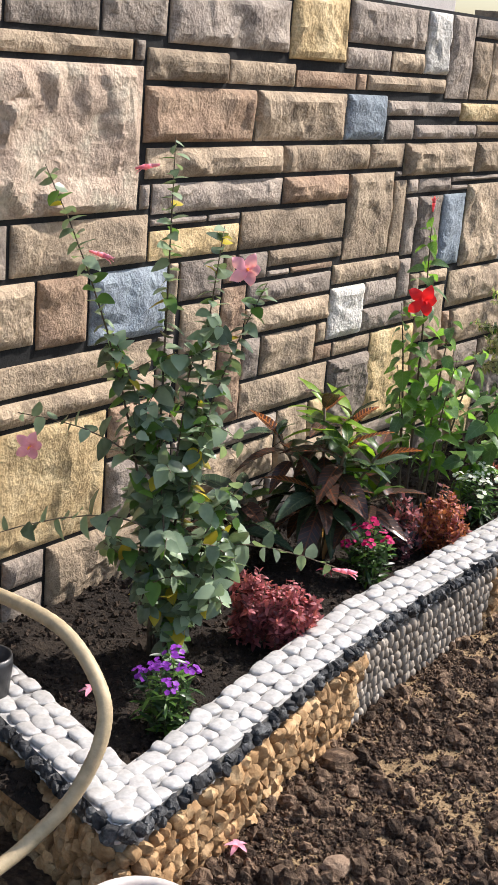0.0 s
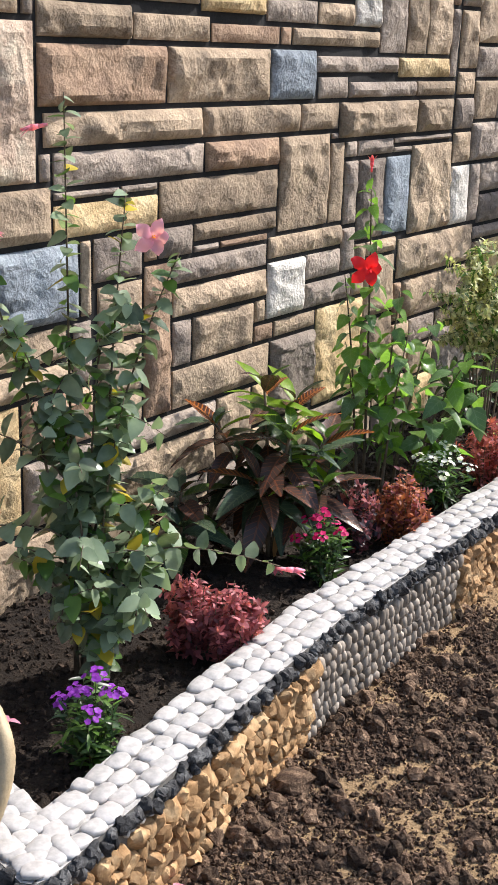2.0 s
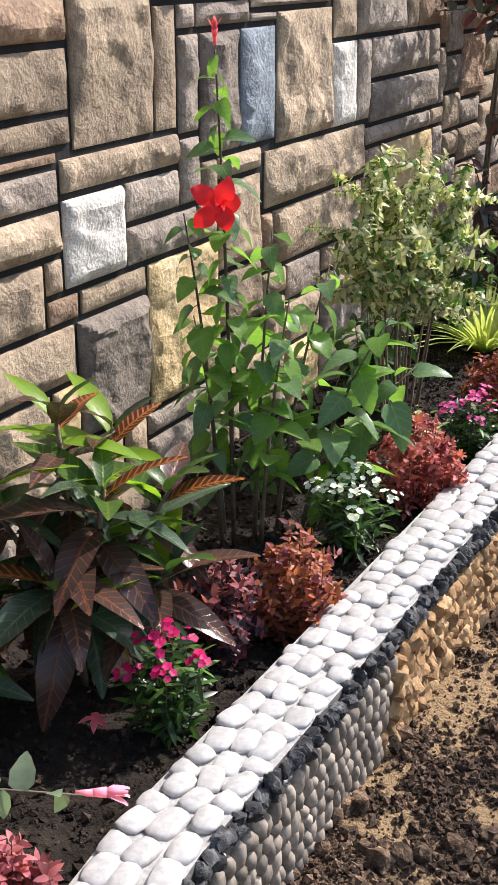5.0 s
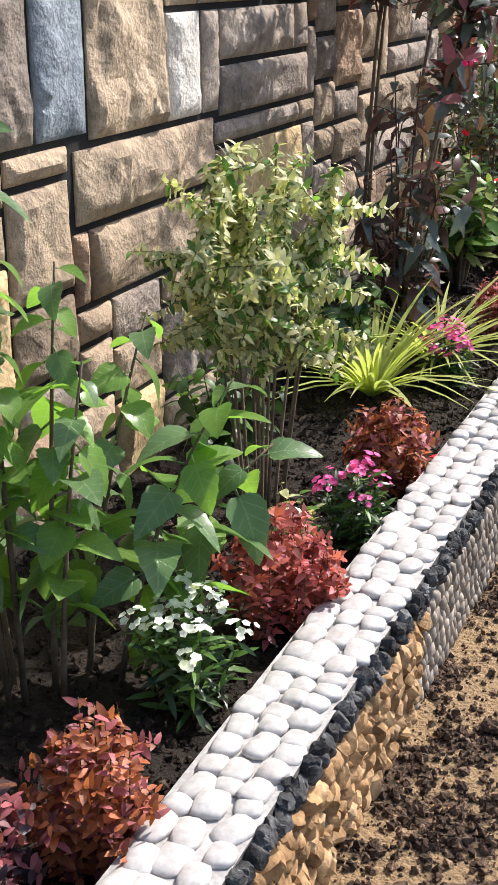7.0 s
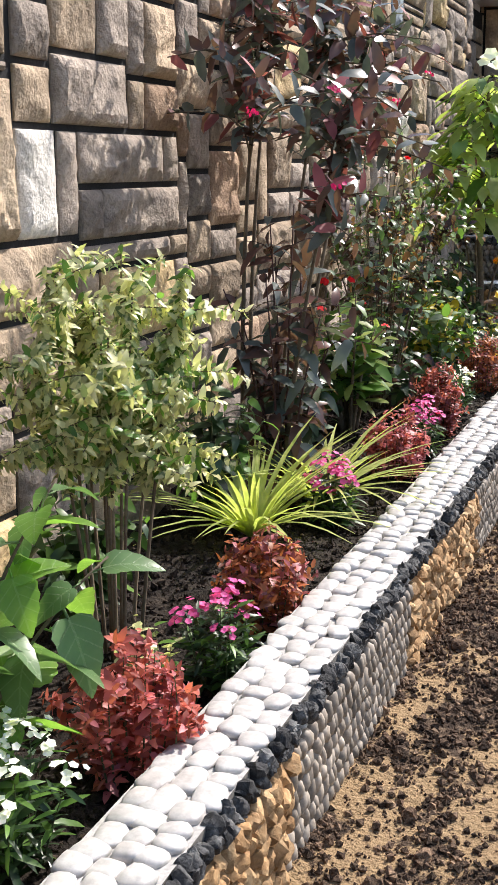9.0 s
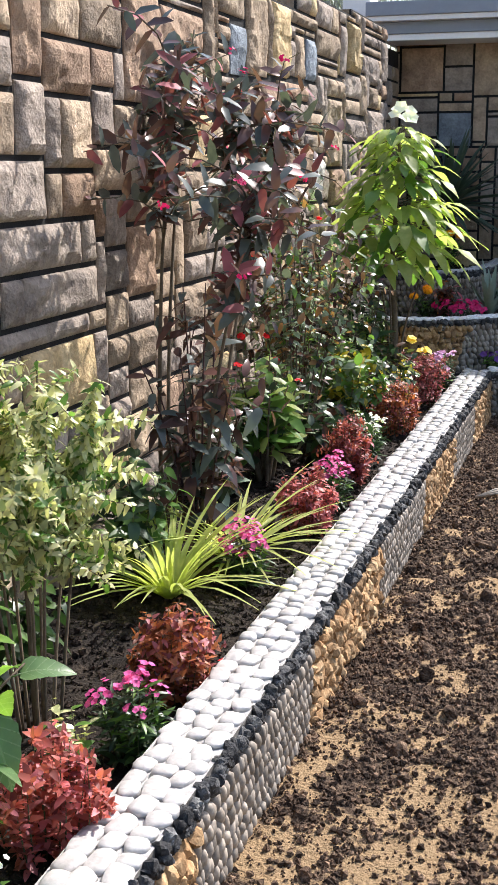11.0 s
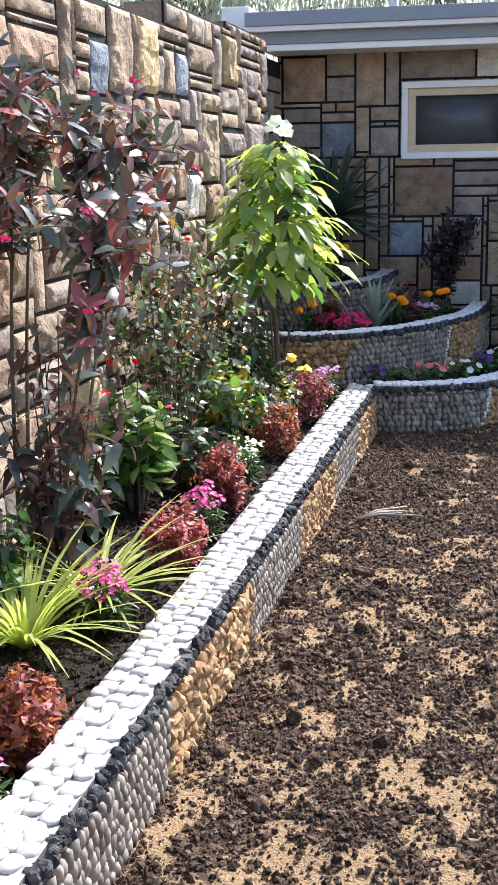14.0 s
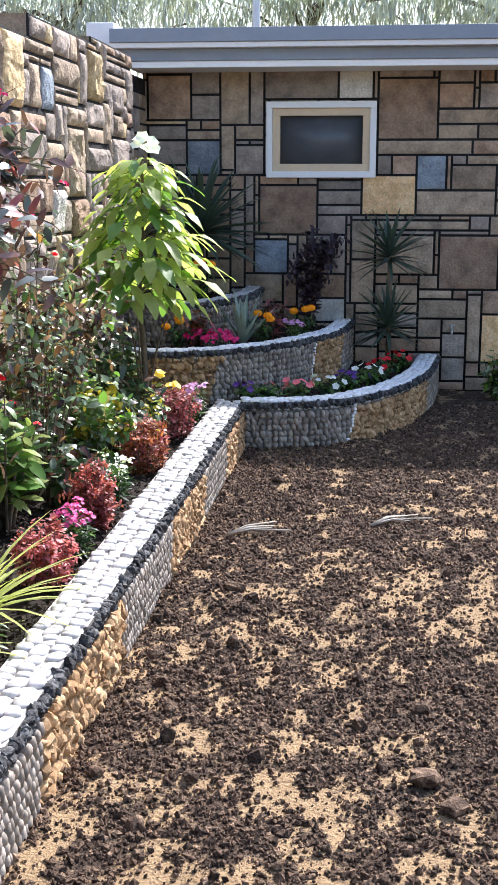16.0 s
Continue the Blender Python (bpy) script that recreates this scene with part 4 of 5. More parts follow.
# leaf and petal colours
HIB_LEAF = leafy("dusty_green_leaf", (0.12, 0.175, 0.10), (0.26, 0.325, 0.215), rough=0.22, through_light=0.28, spread=0.5)
HIB_YELLOW = leafy("yellowed_leaf", (0.55, 0.42, 0.03), (0.45, 0.36, 0.04))
FRESH = leafy("fresh_green_leaf", (0.075, 0.16, 0.035), (0.13, 0.24, 0.05), rough=0.4, through_light=0.4)
DARKGREEN = leafy("dark_green_leaf", (0.02, 0.045, 0.018), (0.035, 0.07, 0.025), rough=0.35, through_light=0.2)
LIME = leafy("lime_leaf", (0.29, 0.38, 0.10), (0.41, 0.47, 0.16), rough=0.45, through_light=0.5)
BRONZE = leafy("bronze_leaf", (0.025, 0.018, 0.016), (0.055, 0.028, 0.022), vein=(0.13, 0.045, 0.02), rough=0.3, through_light=0.12)
ORANGE = leafy("orange_veined_leaf", (0.05, 0.02, 0.012), (0.10, 0.035, 0.015), vein=(0.55, 0.16, 0.02), rough=0.35, through_light=0.3)
CROTGREEN = leafy("croton_green_leaf", (0.03, 0.07, 0.015), (0.06, 0.11, 0.02), vein=(0.16, 0.22, 0.02), rough=0.3, through_light=0.3)
CROTLIME = leafy("croton_lime_leaf", (0.16, 0.30, 0.015), (0.24, 0.38, 0.03), rough=0.35, through_light=0.45)
CROTTAN = leafy("croton_tan_leaf", (0.35, 0.16, 0.06), (0.42, 0.24, 0.10), rough=0.5, through_light=0.3)
V_BRONZE = veined("bronze_veined_leaf", (0.040, 0.032, 0.027), (0.070, 0.040, 0.032), (0.20, 0.07, 0.035), 0.2, 0.12, 11.0, 0.07)
V_DARK = veined("dark_veined_leaf", (0.03, 0.05, 0.034), (0.055, 0.085, 0.05), (0.10, 0.14, 0.07), 0.2, 0.15, 11.0, 0.06)
V_ORANGE = veined("orange_rib_leaf", (0.05, 0.02, 0.014), (0.09, 0.03, 0.015), (0.62, 0.20, 0.03), 0.32, 0.3, 11.0, 0.16)
V_GREEN = veined("green_veined_leaf", (0.03, 0.075, 0.018), (0.06, 0.12, 0.025), (0.16, 0.22, 0.03), 0.28, 0.3, 11.0, 0.08)
V_LIME = veined("lime_veined_leaf", (0.15, 0.30, 0.02), (0.24, 0.38, 0.03), (0.30, 0.42, 0.06), 0.32, 0.45, 11.0, 0.06)
V_HIB = veined("toothed_green_leaf", (0.11, 0.22, 0.05), (0.20, 0.35, 0.07), (0.30, 0.44, 0.16), 0.3, 0.52, 6.0, 0.06)
V_HIB_DARK = veined("toothed_dark_leaf", (0.075, 0.145, 0.06), (0.13, 0.22, 0.09), (0.22, 0.31, 0.15), 0.28, 0.35, 6.0, 0.06)
CORAL = leafy("coral_leaf", (0.30, 0.05, 0.045), (0.45, 0.13, 0.10), rough=0.5, through_light=0.35, spread=0.55)
RUST = leafy("rust_leaf", (0.28, 0.07, 0.035), (0.40, 0.14, 0.06), rough=0.5, through_light=0.35, spread=0.55)
MAROON = leafy("maroon_leaf", (0.21, 0.055, 0.065), (0.33, 0.10, 0.11), rough=0.5, through_light=0.3, spread=0.55)
ROSY = leafy("rosy_leaf", (0.36, 0.07, 0.09), (0.52, 0.17, 0.18), rough=0.5, through_light=0.35, spread=0.55)
VARIEG = leafy("cream_edged_leaf", (0.12, 0.19, 0.06), (0.66, 0.64, 0.36), vein=(0.70, 0.67, 0.40), rough=0.45, through_light=0.3)
CREAM = leafy("cream_leaf", (0.48, 0.47, 0.24), (0.62, 0.60, 0.36), rough=0.4, through_light=0.35)
PLUM = leafy("plum_leaf", (0.085, 0.065, 0.062), (0.15, 0.075, 0.065), rough=0.22, through_light=0.25)
DUSKGREEN = leafy("dusk_green_leaf", (0.075, 0.092, 0.088), (0.12, 0.14, 0.125), rough=0.24, through_light=0.2)
RIBBON = leafy("ribbon_leaf", (0.30, 0.39, 0.08), (0.52, 0.54, 0.20), rough=0.45, through_light=0.4)
GREYGREEN = leafy("grey_green_leaf", (0.22, 0.28, 0.23), (0.30, 0.37, 0.30), rough=0.5, through_light=0.1)
SPIKE = leafy("spiky_leaf", (0.045, 0.075, 0.055), (0.075, 0.11, 0.08), rough=0.4, through_light=0.15)
NIGHT = leafy("dusky_leaf", (0.03, 0.022, 0.03), (0.05, 0.03, 0.04), rough=0.4, through_light=0.15)
# distance haze is mixed into this leaf colour: paler and greyer than foliage
HAZED_FARLEAF = leafy("hazed_far_leaf", (0.36, 0.39, 0.33), (0.46, 0.49, 0.43), rough=0.6, through_light=0.2)
PETAL = {k: leafy(k + "_petal", c, tuple(min(1, v * 1.2) for v in c), rough=0.55, through_light=0.35, spread=0.15) for k, c in {
    "pink": (0.80, 0.36, 0.48), "red": (0.72, 0.02, 0.03), "purple": (0.25, 0.04, 0.42), "magenta": (0.55, 0.015, 0.14), "white": (0.80, 0.80, 0.76),
    "rose": (0.62, 0.10, 0.32), "marigold": (0.80, 0.40, 0.01), "salmon": (0.72, 0.16, 0.20), "violet": (0.10, 0.03, 0.22), "lilac": (0.55, 0.30, 0.55), "yellow": (0.75, 0.55, 0.08)}.items()}


def heads(colour, r0, per, every=1, spread=0.02, names="flowers"):
    """Bunches of small blossoms at the tips."""
    def put(ob, tips, r):
        for p, d in tips[::every]:
            b = Build()
            for _ in range(per):
                o = Vector((r.uniform(-1, 1), r.uniform(-1, 1), r.uniform(-0.3, 1))) * spread
                blossom(b, p + d * 0.012 + o, (d + o * (0.8 / spread) + Vector((0.15, -0.35, 0.3))), r0 * r.uniform(0.75, 1.15), 5, 0, 0.2, r)
            part("flower_head", b, PETAL[colour], ob)
    return put


def hibiscus_flower(parent, p, n, R, colour, name="flower"):
    """Five broad ruffled petals, a stamen column."""
    b, n = Build(), n.normalized()
    u = n.orthogonal().normalized()
    w = n.cross(u)
    for k in range(5):
        a = 2 * math.pi * k / 5
        d = (u * math.cos(a) + w * math.sin(a) + n * (0.5 + 0.55 * math.sin(k * 3.1))).normalized()
        leaf(b, p, d, n + UP * 0.2 * math.sin(k * 2.1), R * (0.95 + 0.22 * math.cos(k * 1.7)), R * 0.78, 0.45, 0.3 * math.sin(k * 2.7), 12, 0, 1.25, 0.10)
    ob = part(name, b, PETAL[colour], parent, colour + " hibiscus flower with five petals")
    s = Build()
    tube(s, [p, p + n * R * 0.5, p + n * R * 1.0 - UP * R * 0.1], R * 0.05, R * 0.03, 5)
    for k in range(10):
        q = p + n * R * (0.6 + 0.04 * k)
        pebble(s, Matrix.Translation(q + (u * math.cos(k * 2) + w * math.sin(k * 2)) * R * 0.07), R * 0.03, R * 0.03, R * 0.03, 0, rng)
    part("stamen", s, PETAL["marigold" if colour == "pink" else "red"], ob)
    return ob


def rolled_bud(parent, p, d, L, colour):
    b = Build()
    tube(b, [p, p + d * L * 0.35], L * 0.05, L * 0.085, 8)
    tube(b, [p + d * L * 0.34, p + d * L * 0.62], L * 0.085, L * 0.12, 8)
    tube(b, [p + d * L * 0.61, p + d * L * 0.85, p + d * L * 1.05], L * 0.12, L * 0.03, 8)
    for k in range(3):
        leaf(b, p + d * L * 0.5, (d + d.orthogonal() * 0.25 * (k - 1)).normalized(), UP, L * 0.6, L * 0.22, 0.2, 0.3, 4, 0, 1.2, 0.04)
    part("bud", b, PETAL[colour], parent, "furled " + colour + " bud")


def pink_hibiscus():
    r = random.Random(31)
    base = Vector((0.53, -0.06, SOIL))
    ob = plant("pink_hibiscus", "tall straggling hibiscus with dusty green leaves and pink flowers", "shrub", base)
    st, fo = Build(), Build()
    ends = [(-0.10, 0.02, 1.62), (0.04, 0.10, 1.38), (0.14, 0.20, 1.22), (-0.34, -0.26, 1.52), (-0.16, -0.14, 1.05), (0.0, 0.04, 1.0), (0.10, 0.02, 0.85), (-0.05, -0.06, 0.8),
            (0.18, 0.12, 0.62), (-0.16, -0.05, 0.55), (0.08, -0.14, 0.5), (0.22, 0.04, 0.40), (-0.10, -0.20, 0.42), (0.12, 0.18, 0.48), (0.26, -0.06, 0.30), (0.02, -0.18, 0.25)]
    for k, e in enumerate(ends):
        st = Build()
        e = Vector(e)
        o = Vector((r.uniform(-0.04, 0.04), r.uniform(-0.04, 0.04), 0))
        pts = bend(o, e, Vector((e.x * 0.1, e.y * 0.1, 0)), 10)
        tube(st, pts, 0.006, 0.0015, 5)
        tall = e.z > 1.1
        clad(fo, pts, r, 96 if tall else 30, 0.064, 0.050, 0.1, 0.0, 0.3, (0,) * 16 + (2,) * 3 + (1,), 0.66, 5, 0.3 if tall else 0.2)
        for _ in range(3):
            q, d = along(pts, r.uniform(0.25, 0.75 if tall else 0.95))
            t2 = bend(q, q + Vector((r.uniform(-0.14, 0.14), r.uniform(-0.14, 0.14), r.uniform(-0.06, 0.14))), Vector(), 5)
            tube(st, t2, 0.003, 0.001, 4)
            clad(fo, t2, r, 9, 0.070, 0.054, 0.1, 0.0, 0.3, (0,) * 16 + (2,) * 3 + (1,), 0.62)
        part("stem", st, BARK, ob)
    for e, z in (((-0.30, -0.52, 0.46), 0.40), ((0.36, 0.42, 0.30), 0.30), ((-0.34, -0.34, 0.80), 0.6)):
        st = Build()
        pts = bend(Vector((0, 0, z * 0.6)), Vector(e), Vector((0, 0, 0.03)), 10)
        tube(st, pts, 0.004, 0.0015, 5)
        clad(fo, pts, r, 22, 0.085, 0.062, 0.3, 0.4, 0.35, (0, 0, 0, 0), 0.62)
        part("stem", st, BARK, ob)
    part("foliage", fo, [HIB_LEAF, HIB_YELLOW, FRESH], ob, kind="stuff")
    hibiscus_flower(ob, Vector((0.15, 0.08, 1.27)), Vector((0.6, -0.8, 0.25)), 0.046, "pink")
    hibiscus_flower(ob, Vector((-0.22, -0.40, 0.74)), Vector((0.5, -0.8, 0.1)), 0.04, "pink")
    rolled_bud(ob, Vector((-0.12, -0.02, 1.54)), Vector((-0.55, -0.3, -0.15)).normalized(), 0.07, "pink")
    rolled_bud(ob, Vector((-0.25, -0.16, 1.28)), Vector((0.5, 0.3, -0.12)).normalized(), 0.07, "pink")
    rolled_bud(ob, Vector((0.33, 0.44, 0.28)), Vector((0.6, 0.5, -0.1)).normalized(), 0.08, "pink")


pink_hibiscus()


def croton(name, label, base, H, seed, heads_at, big=False):
    """A croton: woody shoots, each with a whorl of long leathery leaves; every leaf its own piece."""
    r = random.Random(seed)
    ob = plant(name, label, "shrub", Vector(base))
    st = Build()
    meshes = []
    for k, (mat, W, droop) in enumerate(((V_BRONZE, 0.34, 0.35), (V_BRONZE, 0.38, 0.6), (V_GREEN, 0.32, 0.4), (V_ORANGE, 0.30, 0.30), (V_LIME, 0.28, 0.35), (CROTTAN, 0.36, 0.6), (V_DARK, 0.36, 0.5), (V_DARK, 0.32, 0.2))):
        b = Build()
        leaf(b, Vector((0.06, 0, 0)), Vector((1, 0, 0)), UP, 0.94, W, droop, 0.3, 7, 0, 0.85, 0.008)
        tube(b, [Vector((0, 0, 0)), Vector((0.08, 0, 0))], 0.012, 0.01, 4)
        meshes.append(b.mesh("leaf", mat))
    pick = [0, 0, 1, 1, 2, 2, 6, 6, 7] if not big else [6, 6, 0, 2]
    for (x, y, z, n, L) in heads_at:
        st = Build()
        pts = bend(Vector((x * 0.15, y * 0.15, 0)), Vector((x, y, z)), Vector((x * 0.2, y * 0.2, 0)), 8)
        tube(st, pts, 0.008, 0.005, 6)
        part("stem", st, BARK, ob)
        a = r.uniform(0, 6)
        for k in range(n):
            t = 1 - 0.42 * (k / n) ** 1.2
            p, d = along(pts, min(t, 0.999))
            a += GOLD
            tilt = 62 - 95 * (k / n) ** 0.8 + r.uniform(-12, 12)
            lf = part("leaf", meshes[r.choice(pick + ([4, 3, 3, 2, 4] if k < n * 0.4 and not big else []) + ([5] if k > n * 0.8 and not big else []))], None, ob)
            s = L * r.uniform(0.75, 1.12) * (0.6 if k < 2 else 1)
            lf.matrix_basis = Matrix.Translation(p) @ pose(0, 0, 0, 0, 0, math.degrees(a)) @ pose(0, 0, 0, r.uniform(-18, 18), -tilt, 0) @ Matrix.Diagonal((s, s, s, 1))
    return ob


croton("croton", "bushy croton with bronze, green and orange-veined leathery leaves", (0.42, 1.02, SOIL), 0.8, 41,
       [(-0.05, 0.0, 0.62, 18, 0.20), (0.10, -0.05, 0.50, 18, 0.22), (-0.14, -0.16, 0.50, 16, 0.19), (0.14, 0.14, 0.44, 17, 0.22), (-0.02, 0.16, 0.54, 16, 0.20), (0.06, -0.18, 0.34, 16, 0.23), (0.20, 0.04, 0.30, 15, 0.22), (0.0, -0.05, 0.34, 14, 0.22)])
croton("broad_leaf_shrub", "low shrub with broad dark green drooping leaves", (0.24, 0.72, SOIL), 0.4, 42, [(0, 0, 0.28, 12, 0.25), (0.08, -0.10, 0.2, 10, 0.24)], True)


def red_hibiscus():
    r = random.Random(51)
    base = Vector((0.40, 1.78, SOIL))
    ob = plant("red_hibiscus", "upright hibiscus with toothed green leaves and a red flower", "shrub", base)
    st = Build()
    meshes = []
    for k, mat in enumerate((V_HIB, V_HIB, V_HIB_DARK, V_HIB_DARK)):
        b = Build()
        leaf(b, Vector((0.18, 0, 0)), Vector((1, 0, 0)), UP, 0.82, 0.64 - 0.05 * k, 0.30 + 0.1 * k, 0.25, 15, 0, 0.60, 0.014, 0.09)
        tube(b, [Vector((0, 0, 0)), Vector((0.2, 0, 0))], 0.02, 0.015, 4)
        meshes.append(b.mesh("leaf", mat))
    shoots = [(-0.02, -0.10, 1.30, 46, 0.085, 0.25), (-0.10, -0.12, 0.92, 28, 0.10, 0.2), (0.05, 0.06, 0.86, 26, 0.115, 0.25), (0.12, 0.02, 0.70, 22, 0.115, 0.2),
              (0.30, 0.26, 0.62, 20, 0.14, 0.3), (0.34, 0.36, 0.46, 16, 0.15, 0.25), (-0.16, 0.02, 0.62, 18, 0.11, 0.3), (0.10, 0.30, 0.72, 18, 0.125, 0.3)]
    for x, y, z, n, L, start in shoots:
        st = Build()
        pts = bend(Vector((x * 0.4, y * 0.4, 0)), Vector((x, y, z)), Vector((x * 0.15, y * 0.15, 0)), 10)
        tube(st, pts, 0.007, 0.002, 6)
        part("stem", st, BARK, ob)
        a = r.uniform(0, 6)
        for k in range(n):
            t = start + (1 - start) * (k + 0.5) / n
            p, d = along(pts, min(0.999, t))
            a += GOLD
            s = L * r.uniform(0.75, 1.2) * (1 - 0.45 * max(0, (t - 0.75) / 0.25))
            lf = part("leaf", r.choice(meshes), None, ob)
            lf.matrix_basis = Matrix.Translation(p) @ pose(0, 0, 0, 0, 0, math.degrees(a)) @ pose(0, 0, 0, r.uniform(-35, 35), r.uniform(-25, 50), 0) @ Matrix.Diagonal((s, s, s, 1))
    hibiscus_flower(ob, Vector((0.03, -0.17, 0.96)), Vector((0.62, -0.8, 0.05)), 0.062, "red")
    rolled_bud(ob, Vector((-0.02, -0.10, 1.31)), Vector((0.05, -0.1, 1)).normalized(), 0.06, "salmon")


red_hibiscus()

# coleus and other low red-leaved plants along the kerb: place, height, radius, leaf colour
LOW_RED = (
    ("maroon and coral", 0.79, 0.26, 0.25, 0.075, (ROSY, MAROON)), ("maroon", 0.66, 0.24, 0.25, 0.07, (MAROON, ROSY)), ("rusty red", 0.73, 1.42, 0.27, 0.10, (RUST, MAROON)),
    ("dull maroon", 0.63, 1.24, 0.25, 0.07, (MAROON, NIGHT)), ("coral red", 0.73, 2.23, 0.29, 0.13, (CORAL, ROSY)), ("rust red", 0.71, 3.05, 0.27, 0.11, (RUST, MAROON)),
    ("rosy pink", 0.67, 4.64, 0.27, 0.12, (ROSY, CORAL)), ("dusky red", 0.67, 5.42, 0.32, 0.09, (CORAL, MAROON)), ("rust red", 0.68, 6.50, 0.33, 0.13, (RUST, MAROON)),
    ("maroon", 0.66, 7.45, 0.34, 0.14, (MAROON, ROSY)), ("maroon", 0.45, 8.0, 0.24, 0.10, (MAROON, RUST)))
for k, (tone, x, y, H, R, mats) in enumerate(LOW_RED):
    bush("coleus", f"low bushy coleus with {tone} leaves beside the kerb", "bedding plant", (x, y, SOIL), H, R, 30, 32, 0.031, 0.017, list(mats), STEM, 60 + k, 0.04, (0, 0), 0.45, 0.0025,
         0.45, 0.3, 1, (0, 0, 1), 0.7, None, "low red-leaved plants", 3, 0.3, 0.7)

# flowering bedding plants: place, height, radius, flower colour
BEDDING = (("purple", 0.83, -0.40, 0.24, 0.08, "purple", 0.013, 8), ("magenta", 0.69, 0.93, 0.24, 0.08, "magenta", 0.013, 7), ("white", 0.68, 1.88, 0.23, 0.10, "white", 0.011, 10),
           ("rose pink", 0.74, 2.68, 0.21, 0.08, "rose", 0.012, 10), ("pink and white", 0.63, 3.97, 0.20, 0.08, "rose", 0.013, 9), ("magenta", 0.70, 4.98, 0.21, 0.07, "rose", 0.013, 9),
           ("white", 0.65, 5.95, 0.20, 0.09, "white", 0.012, 9), ("lilac", 0.72, 7.9, 0.24, 0.08, "lilac", 0.016, 8))
for k, (tone, x, y, H, R, colour, size, per) in enumerate(BEDDING):
    bush("bedding_flower", f"small bedding plant with clusters of {tone} flowers", "flower", (x, y, SOIL), H, R, 13, 22, 0.06, 0.015, [DARKGREEN, FRESH], STEM, 90 + k, 0.03, (0, 0), 0.55, 0.002,
         0.5, 0.3, 0, (0, 0, 1), 0.8, heads(colour, size * 0.85, per, 2 if k in (0, 1, 3) else 1, 0.024), "flowering bedding plants", 3, 0.3, 0.6)

bush("variegated_shrub", "slender-stemmed shrub with a crown of cream-edged leaves", "shrub", (0.48, 2.69, SOIL), 0.90, 0.20, 12, 105, 0.033, 0.018, [VARIEG, CREAM, FRESH], BARK, 120, 0.52, (0.0, 0.0), 0.78, 0.0055,
     0.1, 0.6, 9, (0, 0, 1, 1, 2), 0.7, None, "", 3, 0.2, 0.3, 0.5)
bush("variegated_seedling", "small cream-edged seedling beside the kerb", "shrub", (0.66, 2.52, SOIL), 0.22, 0.08, 5, 9, 0.05, 0.032, [VARIEG, FRESH], BARK, 121, 0.4, (-0.03, 0), 0.6, 0.003, 0.2, 0.4, 0, (0, 0, 0, 1), 0.7)
bush("green_undergrowth", "leafy green undergrowth at the foot of the wall", "shrub", (0.28, 2.9, SOIL), 0.40, 0.20, 12, 14, 0.09, 0.05, [DARKGREEN, FRESH], STEM, 122, 0.2, (0, 0), 0.5, 0.004, 0.3, 0.5, 0, (0, 0, 1), 0.65)
bush("green_undergrowth", "leafy green undergrowth at the foot of the wall", "shrub", (0.24, 3.9, SOIL), 0.5, 0.2, 12, 14, 0.09, 0.05, [DARKGREEN, FRESH], STEM, 123, 0.2, (0, 0), 0.5, 0.004, 0.3, 0.5, 0, (0, 0, 1), 0.65)


def ribbon_grass(base, n, L, W, seed, mat, name="ribbon_grass", label="arching tuft of yellow-green striped ribbon grass", flat=0.5):
    r = random.Random(seed)
    ob = plant(name, label, "grass", Vector(base))
    for k in range(n):
        b = Build()
        a = GOLD * k
        tilt = r.uniform(0.25, 1.25)
        d = Vector((math.cos(a) * tilt, math.sin(a) * tilt, 1))
        leaf(b, Vector((math.cos(a) * 0.02, math.sin(a) * 0.02, 0)), d, UP + Vector((math.cos(a), math.sin(a), 0)) * -0.6, L * r.uniform(0.7, 1.15), W, r.uniform(0.25, flat + 0.3), 0.3, 7, 0, 0.55)
        part("blade", b, mat, ob)
    return ob


ribbon_grass((0.42, 3.78, SOIL), 80, 0.40, 0.020, 131, RIBBON)
ribbon_grass((0.52, 4.20, SOIL), 60, 0.42, 0.020, 132, RIBBON)

bush("plum_leaf_shrub", "tall open shrub with dark plum leaves and small red blossoms", "shrub", (0.20, 4.45, SOIL), 1.92, 0.50, 6, 34, 0.095, 0.044, [PLUM, DUSKGREEN, MAROON], BARK, 140, 0.66, (0.12, 0.1), 0.75, 0.010,
     0.4, 0.3, 12, (0, 0, 0, 1, 1, 1, 2), 0.8, heads("magenta", 0.008, 8, 6, 0.018), "", 3, 0.3, 0.5, 0.6)
bush("plum_leaf_shrub", "lower plum-leaved shrub with drooping dark foliage", "shrub", (0.36, 4.25, SOIL), 0.98, 0.20, 9, 17, 0.115, 0.05, [PLUM, DUSKGREEN, BRONZE], WAND, 141, 0.15, (0, 0), 0.55, 0.006, 0.1, 0.5, 1, (0, 0, 1), 0.8)
bush("euphorbia", "sturdy euphorbia with broad bright green leaves and red flowers", "shrub", (0.30, 5.35, SOIL), 0.62, 0.22, 13, 26, 0.115, 0.055, [FRESH, DARKGREEN, LIME], BARK, 150, 0.25, (0, 0), 0.6, 0.009, 0.5, 0.3, 0, (0, 0, 1, 2), 1.1,
     heads("red", 0.012, 5, 4, 0.016))
bush("rose_bush", "sparse rose bush with bronzed leaves and red buds", "shrub", (0.30, 5.9, SOIL), 1.30, 0.38, 18, 22, 0.055, 0.030, [HIB_LEAF, BRONZE, FRESH, CROTTAN], BARK, 160, 0.2, (0.05, 0), 0.55, 0.005, 0.35, 0.3, 6, (0, 0, 0, 1, 1, 2, 3), 0.75,
     heads("red", 0.014, 5, 17, 0.012))
